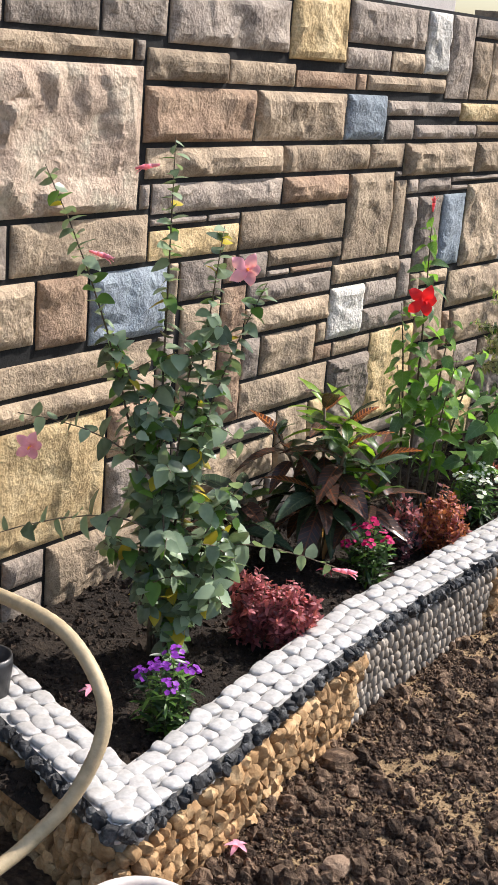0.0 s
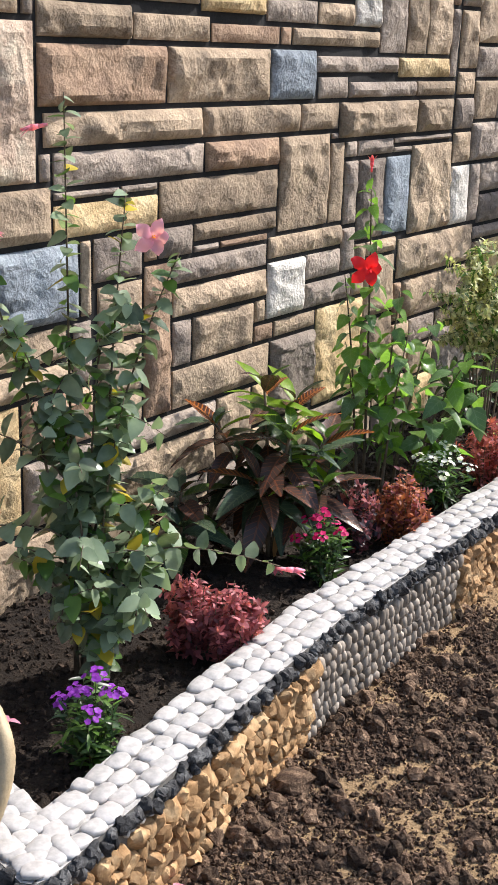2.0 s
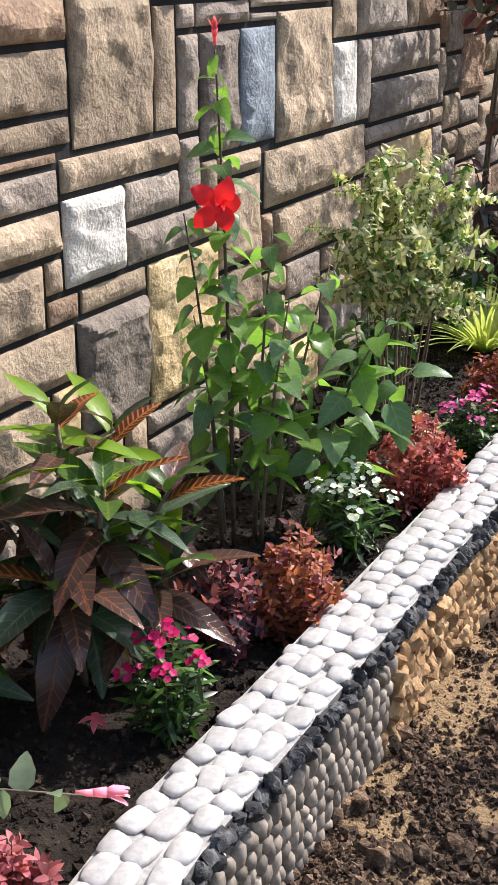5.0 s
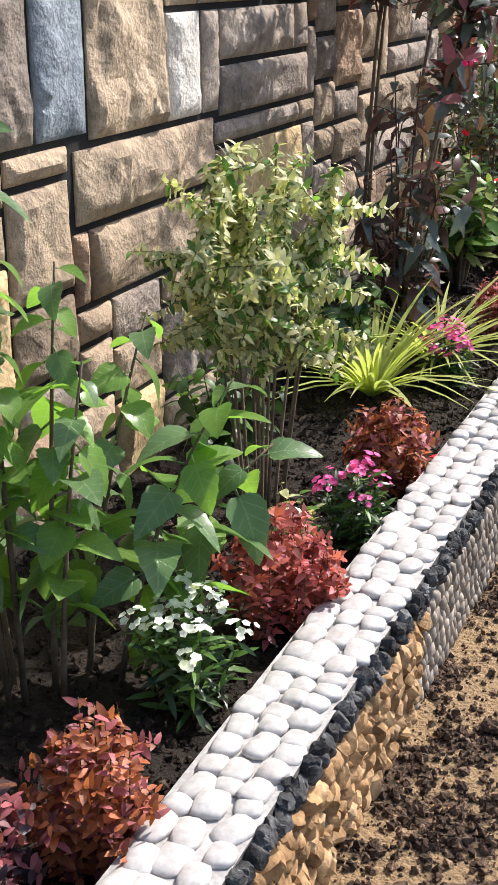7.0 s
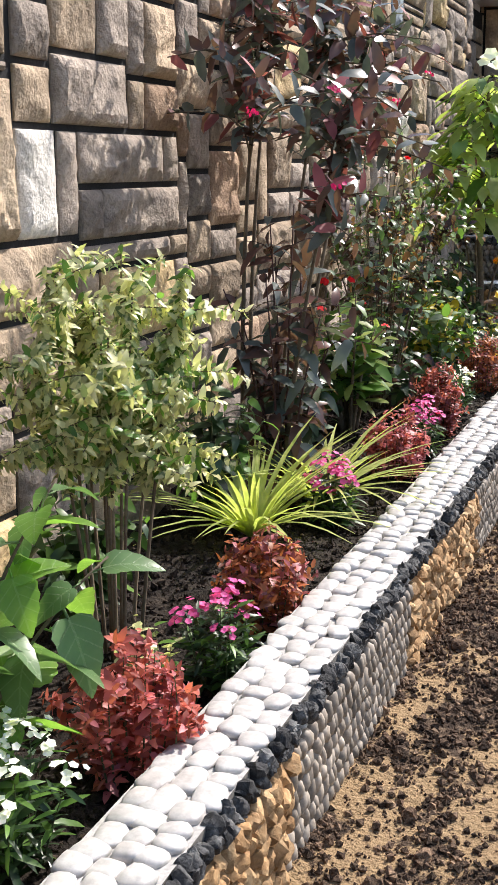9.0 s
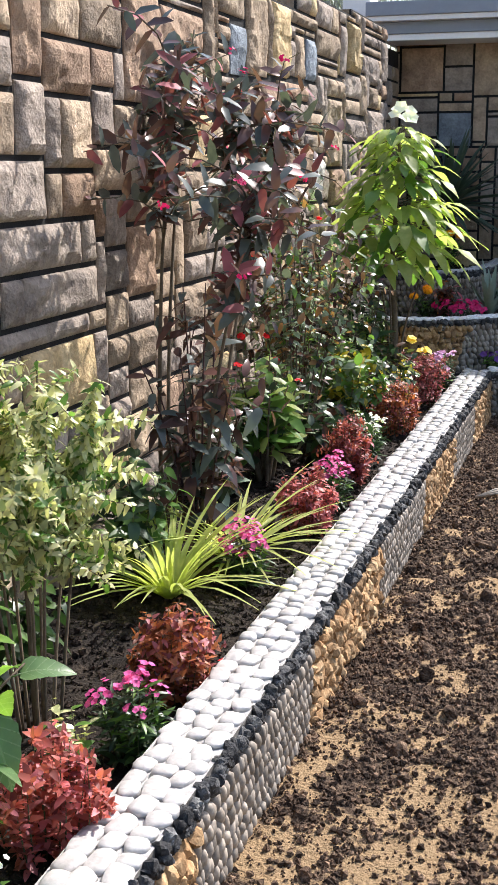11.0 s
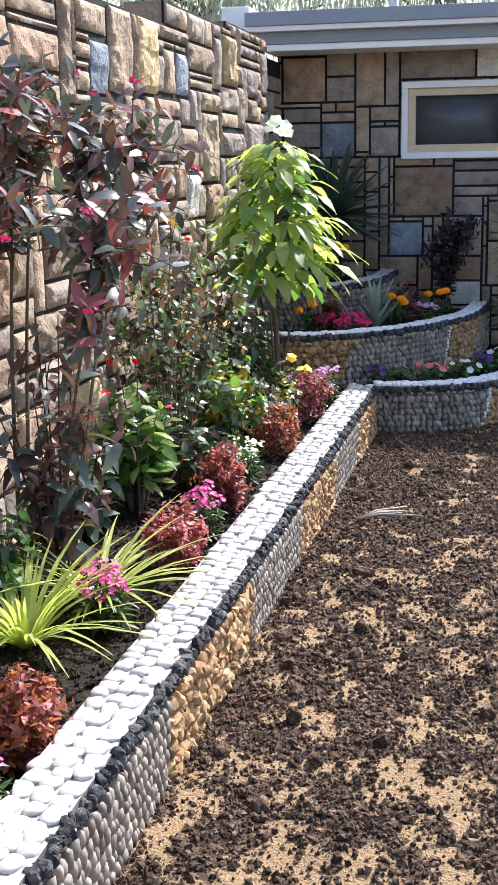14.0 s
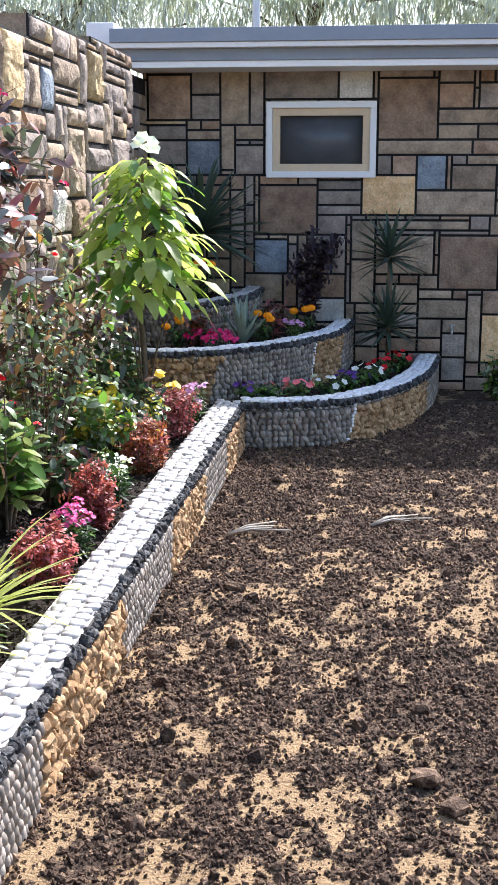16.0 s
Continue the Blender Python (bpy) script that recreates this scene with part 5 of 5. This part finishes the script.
bush("rose_bush", "low rose bush with fresh green leaves", "shrub", (0.45, 6.35, SOIL), 0.60, 0.24, 14, 22, 0.065, 0.04, [FRESH, HIB_LEAF, HIB_YELLOW], BARK, 161, 0.15, (0, 0), 0.55, 0.004, 0.35, 0.3, 2, (0, 0, 1, 1, 2), 0.75)
bush("dark_shrub", "dense shrub with glossy dark green leaves", "shrub", (0.38, 7.15, SOIL), 0.72, 0.24, 14, 18, 0.13, 0.05, [DARKGREEN, BRONZE, CROTGREEN], BARK, 170, 0.15, (0, 0), 0.5, 0.006, 0.4, 0.5, 0, (0, 0, 0, 1, 2), 0.85)
bush("dark_shrub", "dark leafy shrub against the stone wall", "shrub", (0.16, 6.6, SOIL), 0.9, 0.2, 12, 18, 0.11, 0.05, [DARKGREEN, HIB_LEAF], BARK, 171, 0.15, (0, 0), 0.5, 0.006, 0.4, 0.5, 0, (0, 0, 1), 0.85)
bush("yellow_flower", "yellow-leaved seedling with one yellow flower", "flower", (0.58, 7.0, SOIL), 0.42, 0.16, 7, 9, 0.06, 0.035, [LIME, HIB_YELLOW], STEM, 172, 0.3, (0.05, 0), 0.6, 0.003, 0.3, 0.4, 0, (0, 1), 0.7, heads("yellow", 0.03, 3, 5, 0.02))


def lime_tree():
    """A young tree whose long lobed leaves hang in tiers round a straight stem, with white flowers on top."""
    r = random.Random(181)
    base = Vector((0.46, 7.62, SOIL))
    ob = plant("frangipani", "young tree with drooping lime green leaves and white flowers on top", "tree", base)
    st, fo = Build(), Build()
    pts = [Vector((0.015 * math.sin(i), 0.01 * math.cos(2 * i), 1.62 * i / 9)) for i in range(10)]
    tube(st, pts, 0.022, 0.009, 8)
    for k in range(100):
        t = 0.48 + 0.51 * k / 100
        p, d = along(pts, t)
        a = GOLD * k + r.uniform(-0.3, 0.3)
        o = Vector((math.cos(a), math.sin(a), r.uniform(0.0, 0.45)))
        reach = (0.33 - 0.25 * max(0, (t - 0.58) / 0.42) ** 1.3) * r.uniform(0.7, 1.1)
        q = p + o.normalized() * reach
        tube(st, [p, p.lerp(q, 0.5) + UP * 0.03, q], 0.003, 0.002, 4)
        for m, turn in ((1.0, 0.0), (0.72, 0.8), (0.5, -0.8)):
            side = Matrix.Rotation(turn + r.uniform(-0.3, 0.3), 3, "Z") @ o
            L = r.uniform(0.14, 0.20) * (0.55 + 0.45 * reach / 0.33)
            leaf(fo, p.lerp(q, m) + UP * 0.02 * (1 - m), (side + Vector((0, 0, 0.05))).normalized(), UP, L, L * 0.42, 1.0, 0.25, 8, r.choice((0, 0, 0, 1)), 1.7, 0.05, 0.22)
    for x, y in ((0.05, 0.0), (-0.04, 0.05), (0.0, -0.06)):
        tube(st, bend(Vector((x * 0.5, y * 0.5, 0)), Vector((x * 3, y * 3, 0.7)), Vector()), 0.01, 0.005, 6)
    part("trunk", st, BARK, ob)
    part("crown", fo, [LIME, FRESH], ob, kind="stuff")
    for k in range(7):
        b = Build()
        o = Vector((r.uniform(-0.09, 0.09), r.uniform(-0.06, 0.06), r.uniform(-0.02, 0.05)))
        blossom(b, Vector((0, 0, 1.68)) + o, Vector((o.x * 8, -0.6 + o.y * 8, 0.7)), 0.045, 5, 0, 0.25, r)
        part("flower", b, PETAL["white"], ob)


lime_tree()


# ---- corner beds ----
def marigold(base, H, n, seed):
    r = random.Random(seed)
    ob = bush("marigold", "marigold with round orange-yellow flower heads", "flower", base, H, 0.10, 10, 14, 0.05, 0.016, [DARKGREEN, FRESH], STEM, seed, 0.1, (0, 0), 0.6, 0.003, 0.4, 0.3, 1, (0, 0, 1), 0.8, None, "marigolds")
    for k in range(n):
        b = Build()
        c = Vector((r.uniform(-0.09, 0.09), r.uniform(-0.10, 0.0), H + r.uniform(-0.02, 0.05)))
        for i in range(60):
            th, ph = math.acos(1 - 1.5 * (i + 0.5) / 60), GOLD * i
            d = Vector((math.sin(th) * math.cos(ph), math.sin(th) * math.sin(ph), math.cos(th) * 0.75))
            leaf(b, c + d * 0.012, (d + UP * 0.2), d.orthogonal(), 0.026, 0.018, 0.1, 0.2, 1, 0, 1.0)
            b.add([c + d * 0.032 + d.orthogonal() * 0.009, c + d * 0.032 - d.orthogonal() * 0.009, c + d * 0.022 + d.cross(d.orthogonal()) * 0.011], [(0, 1, 2)])
        pebble(b, Matrix.Translation(c), 0.03, 0.03, 0.024, 0.06, r)
        part("flower_head", b, PETAL["marigold"], ob)
    return ob


marigold((0.44, 9.02, 0.52), 0.20, 3, 201)
marigold((1.00, 9.35, 0.52), 0.22, 3, 202)
marigold((1.28, 9.75, 0.52), 0.20, 3, 203)
marigold((0.50, 9.75, 0.78), 0.30, 3, 204)
marigold((0.22, 9.45, 0.78), 0.24, 3, 205)
bush("bedding_flower", "small bedding plant with clusters of magenta flowers", "flower", (0.72, 8.95, 0.52), 0.13, 0.16, 14, 12, 0.04, 0.012, [DARKGREEN], STEM, 210, 0.1, (0, 0), 0.7, 0.002, 0.5, 0.3, 0, (0,), 0.8, heads("magenta", 0.02, 6, 1, 0.03), "flowering bedding plants")
bush("bedding_flower", "small bedding plant with pale lilac flowers", "flower", (1.22, 9.50, 0.52), 0.17, 0.08, 9, 12, 0.04, 0.012, [FRESH], STEM, 211, 0.1, (0, 0), 0.7, 0.002, 0.5, 0.3, 0, (0,), 0.8, heads("lilac", 0.02, 6, 2, 0.025), "flowering bedding plants")
bush("dark_coleus", "bronze and yellow leaved shrub in the corner bed", "bedding plant", (0.55, 9.18, 0.52), 0.32, 0.14, 10, 12, 0.11, 0.035, [BRONZE, ORANGE, MAROON], STEM, 212, 0.1, (0, 0), 0.6, 0.004, 0.5, 0.4, 0, (0, 1, 2), 0.85)
bush("dark_coleus", "maroon leaved shrub in the corner bed", "bedding plant", (1.02, 9.75, 0.52), 0.36, 0.12, 9, 12, 0.12, 0.035, [MAROON, BRONZE], STEM, 213, 0.1, (0, 0), 0.6, 0.004, 0.5, 0.4, 0, (0, 1), 0.85)
# annuals in the lowest corner bed
for k, (x, y, colour, tone, R) in enumerate(((0.98, 8.55, "violet", "dark violet", 0.10), (1.12, 8.62, "salmon", "green leafy, salmon", 0.12), (1.32, 8.66, "salmon", "salmon pink", 0.13), (1.52, 8.86, "white", "white", 0.13),
                                       (1.66, 9.15, "violet", "violet and white", 0.13), (1.80, 9.45, "white", "white striped", 0.11), (1.88, 9.80, "red", "red", 0.13), (2.02, 10.2, "red", "deep red", 0.11))):
    bush("petunia", f"low petunia with {tone} flowers in the corner bed", "flower", (x, y, SOIL + 0.01), 0.14, R, 15, 12, 0.045, 0.028, [DARKGREEN, FRESH], STEM, 220 + k, 0.1, (0, 0), 0.7, 0.002, 0.4, 0.3, 0, (0, 1), 0.7,
         heads(colour, 0.028, 1, 2 if k != 1 else 6, 0.015), "annuals in the corner bed")


def rosette(name, label, category, base, n, L, W, seed, mat, low, high, droop, trunk=0.0, heads_z=(0.0,)):
    """Stiff sword leaves round a centre, on a stem or on the ground; each leaf its own piece."""
    r = random.Random(seed)
    ob = plant(name, label, category, Vector(base))
    b = Build()
    leaf(b, Vector((0, 0, 0)), Vector((1, 0, 0)), UP, 1.0, W, droop, 0.5, 6, 0, 0.55)
    me = b.mesh("leaf", mat)
    for h in heads_z:
        for k in range(n):
            lf = part("leaf", me, None, ob)
            s = L * r.uniform(0.75, 1.1)
            e = low + (high - low) * (k / n)
            lf.matrix_basis = Matrix.Translation((0, 0, h + 0.06 * k / n)) @ pose(0, 0, 0, 0, 0, math.degrees(GOLD * k)) @ pose(0, 0, 0, r.uniform(-10, 10), -(e + r.uniform(-8, 8)), 0) @ Matrix.Diagonal((s, s, s, 1))
    if trunk:
        t = Build()
        tube(t, [Vector((0, 0, 0)), Vector((0.01, 0, trunk * 0.5)), Vector((0, 0, trunk))], 0.025, 0.018, 8)
        part("trunk", t, BARK, ob)
    return ob


rosette("agave", "grey-green agave with broad pointed leaves", "succulent", (0.86, 9.32, 0.52), 13, 0.36, 0.20, 240, GREYGREEN, 40, 85, -0.05)
rosette("yucca", "yucca with long spiky blue-green leaves", "yucca", (0.42, 10.25, 0.78), 80, 0.60, 0.095, 241, SPIKE, -20, 80, 0.12, 0.55, (0.5,))
rosette("dracaena", "two-tiered dracaena with spiky dark leaves", "dracaena", (1.92, 10.28, SOIL), 50, 0.38, 0.115, 242, SPIKE, -25, 80, 0.12, 0.95, (0.32, 0.88))
bush("purple_shrub", "thin dusky purple shrub against the outbuilding", "shrub", (1.28, 10.45, 0.52), 0.80, 0.17, 9, 26, 0.08, 0.045, [NIGHT], WAND, 250, 0.15, (0.06, 0), 0.6, 0.004, 0.4, 0.3, 2, (0,), 0.8)
bush("spotted_shrub", "yellow-spotted green shrub at the foot of the outbuilding", "shrub", (2.78, 10.2, 0.0), 0.42, 0.18, 14, 14, 0.09, 0.035, [CROTGREEN, HIB_LEAF], STEM, 251, 0.15, (0, 0), 0.6, 0.004, 0.4, 0.3, 0, (0, 0, 1), 0.85)
rosette("yucca", "yucca in the wall corner", "yucca", (0.15, 10.1, 0.78), 30, 0.4, 0.05, 243, SPIKE, -20, 80, 0.15, 0.25, (0.22,))

for k, (x, y, H) in enumerate(((0.18, 5.0, 0.45), (0.20, 6.2, 0.5), (0.50, 6.75, 0.36), (0.18, 7.5, 0.8), (0.52, 7.25, 0.40), (0.20, 8.0, 0.7), (0.5, 5.75, 0.32))):
    bush("green_undergrowth", "dark leafy undergrowth filling the flower bed", "shrub", (x, y, SOIL), H, 0.22, 12, 18, 0.10, 0.052, [DARKGREEN, HIB_LEAF, BRONZE], STEM, 270 + k, 0.1, (0, 0), 0.5, 0.004, 0.35, 0.45, 0, (0, 0, 1, 2), 0.7)


# ---- loose things ----
def hose():
    b = Build()
    ctrl = [(0.34, -0.72, 0.60), (0.52, -0.76, 0.65), (0.79, -0.80, 0.66), (0.96, -0.84, 0.58), (1.01, -0.88, 0.48), (0.99, -0.95, 0.34), (0.94, -1.05, 0.23), (0.92, -1.15, 0.19), (0.90, -1.25, 0.15)]
    pts = [Vector(c) for c in ctrl]
    run = []
    for i in range(len(pts) - 1):
        p0, p1, p2, p3 = pts[max(i - 1, 0)], pts[i], pts[i + 1], pts[min(i + 2, len(pts) - 1)]
        for k in range(16):
            t = k / 16
            run.append(0.5 * ((2 * p1) + (p2 - p0) * t + (2 * p0 - 5 * p1 + 4 * p2 - p3) * t * t + (3 * p1 - p0 - 3 * p2 + p3) * t ** 3))
    run.append(pts[-1])
    sides = 10
    for i, p in enumerate(run):
        d = (run[min(i + 1, len(run) - 1)] - run[max(i - 1, 0)]).normalized()
        u = d.cross(Vector((0.3, 0.2, 0.9))).normalized()
        w = d.cross(u)
        rad = 0.019 + 0.0008 * (i % 2)
        b.v += [p + (u * math.cos(a) + w * math.sin(a)) * rad for a in [2 * math.pi * k / sides for k in range(sides)]]
    b.f = [(i * sides + k, i * sides + (k + 1) % sides, (i + 1) * sides + (k + 1) % sides, (i + 1) * sides + k) for i in range(len(run) - 1) for k in range(sides)]
    b.mi = [0] * len(b.f)
    mat = plain("hose_rubber", (0.46, 0.36, 0.22), 0.5, 0, 0.4, 150, 0.2)
    tagged(new("garden_hose", b.mesh("garden_hose", mat)), "ribbed tan garden hose arching over the kerb", "hose")


def pot():
    ob = tagged(new("plant_pot"), "terracotta-coloured plastic pot with a scuffed white rim", "pot")
    ob.location = (1.31, -1.06, 0.0)
    clay, rim = plain("pot_clay", (0.50, 0.26, 0.17), 0.6, 0, 0.3, 60, 0.2), plain("pot_rim", (0.62, 0.55, 0.50), 0.6, 0, 0.4, 60, 0.25)

    def turned(profile, mat, name):
        b = Build()
        n = 40
        for rad, z in profile:
            b.v += [Vector((rad * math.cos(2 * math.pi * k / n), rad * math.sin(2 * math.pi * k / n), z)) for k in range(n)]
        b.f = [(i * n + k, i * n + (k + 1) % n, (i + 1) * n + (k + 1) % n, (i + 1) * n + k) for i in range(len(profile) - 1) for k in range(n)]
        b.mi = [0] * len(b.f)
        part(name, b, mat, ob)

    turned([(0.0, 0.0), (0.10, 0.0), (0.14, 0.20), (0.13, 0.20), (0.10, 0.10), (0.0, 0.10)], clay, "body")
    turned([(0.137, 0.185), (0.158, 0.19), (0.16, 0.215), (0.152, 0.222), (0.134, 0.215), (0.132, 0.19)], rim, "rim")


def jar():
    ob = tagged(new("black_bucket"), "worn black rubber bucket standing on the kerb corner", "bucket")
    ob.location = (0.44, -0.72, KZ)
    b = Build()
    n = 28
    prof = [(0.0, 0.0), (0.055, 0.0), (0.065, 0.10), (0.062, 0.12), (0.056, 0.118), (0.05, 0.02), (0.0, 0.02)]
    for rad, z in prof:
        b.v += [Vector((rad * math.cos(2 * math.pi * k / n), rad * math.sin(2 * math.pi * k / n), z)) for k in range(n)]
    b.f = [(i * n + k, i * n + (k + 1) % n, (i + 1) * n + (k + 1) % n, (i + 1) * n + k) for i in range(len(prof) - 1) for k in range(n)]
    b.mi = [0] * len(b.f)
    part("body", b, plain("black_rubber", (0.03, 0.03, 0.032), 0.35, 0, 0.3, 60, 0.3), ob)


hose()
pot()
jar()


def fallen_flower(x, y, z, seed, colour="pink"):
    r = random.Random(seed)
    b = Build()
    for k in range(5):
        a = k * 1.26 + r.uniform(-0.3, 0.3)
        leaf(b, Vector((0, 0, 0.012)), Vector((math.cos(a), math.sin(a), r.uniform(0, 0.5))), UP, 0.034, 0.018, 0.5, 0.3, 4, 0, 0.8)
    ob = new("fallen_flower", b.mesh("fallen_flower", PETAL[colour]))
    ob.location = (x, y, z)
    tagged(ob, f"wilted {colour} flower fallen on the soil", "flower", "fallen flowers")


fallen_flower(1.16, -0.47, 0.02, 1)
fallen_flower(0.55, -0.42, SOIL + 0.02, 2)
fallen_flower(0.80, 3.25, SOIL + 0.02, 3, "red")
fallen_flower(0.55, 0.86, SOIL + 0.02, 4, "salmon")

for k, (x, y, s, lab) in enumerate(((1.40, -0.34, 0.045, "flat brown stone lying on the soil"), (2.05, 3.65, 0.05, "dark clod of soil"), (2.13, 3.49, 0.04, "dark clod of soil"), (1.30, 5.3, 0.05, "dark clod of soil"), (1.12, 0.1, 0.06, "dark clod of soil"))):
    b, r = Build(), random.Random(300 + k)
    pebble(b, pose(0, 0, s * 0.3, r.uniform(-20, 20), r.uniform(-20, 20), r.uniform(0, 90)), s, s * 0.8, s * 0.45, 0.2, r, 0, 0.3)
    ob = new("stone" if k == 0 else "clod", b.mesh("stone", STONE["R"] if k == 0 else CLOD, False))
    ob.location = (x, y, 0.0)
    tagged(ob, lab, "stone" if k == 0 else "clod")


def dry_stick(x, y, seed):
    r = random.Random(seed)
    b = Build()
    p = Vector((0, 0, 0.012))
    for k in range(4):
        a = 0.25 + k * 0.16 + r.uniform(-0.1, 0.1)
        d = Vector((math.cos(a), math.sin(a), 0.06))
        tube(b, [p, p + d * 0.12 + UP * 0.02, p + d * r.uniform(0.2, 0.34)], 0.008, 0.003, 5)
    ob = new("dry_stick", b.mesh("dry_stick", surface("dry_wood", [(0.32, 0.28, 0.22), (0.5, 0.45, 0.37)], 20, 80, 0.4, 0.003)))
    ob.location = (x, y, 0.0)
    tagged(ob, "pale dry forked stick lying on the soil", "stick")


dry_stick(1.16, 6.1, 1)
dry_stick(1.85, 6.35, 2)


def wall_tap():
    ob = tagged(new("garden_tap"), "small metal tap on the outbuilding wall", "tap")
    ob.location = (2.44, 10.69, 0.52)
    b = Build()
    tube(b, [Vector((0, 0, 0)), Vector((0, -0.06, 0)), Vector((0, -0.09, -0.01)), Vector((0, -0.10, -0.04))], 0.011, 0.010, 8)
    m = plain("dull_chrome", (0.55, 0.55, 0.55), 0.3)
    m.node_tree.nodes["Principled BSDF"].inputs["Metallic"].default_value = 0.9
    part("spout", b, m, ob)
    b = Build()
    tube(b, [Vector((0, -0.06, 0)), Vector((0, -0.06, 0.035))], 0.006, 0.006, 6)
    tube(b, [Vector((-0.025, -0.06, 0.035)), Vector((0.025, -0.06, 0.035))], 0.006, 0.006, 6)
    part("handle", b, m, ob)


wall_tap()


# ---- beyond the walls ----
def far_tree(x, y, H, R, seed, n):
    r = random.Random(seed)
    ob = plant("tree", "feathery tree behind the outbuilding, leaf colour paled grey-green for haze", "tree", Vector((x, y, 0)), "trees beyond the garden")
    st, fo = Build(), Build()
    trunk = bend(Vector(), Vector((r.uniform(-0.5, 0.5), 0, H * 0.6)), Vector((r.uniform(-0.4, 0.4), 0, 0)))
    tube(st, trunk, 0.16, 0.08, 8)
    for k in range(10):
        p, d = along(trunk, r.uniform(0.35, 0.98))
        a = GOLD * k
        e = p + Vector((math.cos(a) * R * r.uniform(0.4, 1), math.sin(a) * R * 0.5, r.uniform(0.05, 0.35) * H))
        tube(st, bend(p, e, Vector((0, 0, 0.3)), 7), 0.06, 0.015, 5)
    for k in range(n // 60):
        c = Vector((r.gauss(0, 0.5) * R, r.gauss(0, 0.35) * R, H * 0.72 + r.gauss(0, 0.20) * H))
        for _ in range(60):
            o = Vector((r.gauss(0, 1), r.gauss(0, 1), r.gauss(0, 0.55))) * 0.26
            leaf(fo, c + o, (o + Vector((0, 0, -0.25))).normalized(), UP, r.uniform(0.12, 0.28), r.uniform(0.02, 0.035), 0.3, 0.1, 2, 0, 0.8)
    part("trunk", st, BARK, ob)
    part("crown", fo, HAZED_FARLEAF, ob, kind="stuff")


# trees beyond the roof; their haze is only the paled leaf colour
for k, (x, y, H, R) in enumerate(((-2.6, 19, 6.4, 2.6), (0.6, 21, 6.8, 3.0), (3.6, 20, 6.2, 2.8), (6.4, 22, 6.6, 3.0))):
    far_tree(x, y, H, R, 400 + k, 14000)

b = Build()
tube(b, [Vector((0.25, 16, 0)), Vector((0.25, 16, 7))], 0.05, 0.045, 10)
tagged(new("lamp_pole", b.mesh("lamp_pole", plain("pole_paint", (0.62, 0.64, 0.65), 0.5))), "plain pale metal pole behind the outbuilding", "pole")

house = tagged(new("neighbour_house"), "plain beige rendered house beyond the garden wall", "house")
b = Build()
box(b, -16.0, -7.0, 2.0, 15.65, 0, 6.5, 0, 0.03)
part("wall", b, surface("beige_render", [(0.74, 0.66, 0.62), (0.82, 0.75, 0.71)], 2, 50, 0.3, 0.004, 0.85), house, smooth=False)
b = Build()
box(b, -16.1, -6.9, 2.0 - 0.1, 15.65 + 0.1, 6.5, 6.62, 0, 0.02)
part("parapet", b, plain("parapet_paint", (0.8, 0.75, 0.72), 0.7), house, smooth=False)
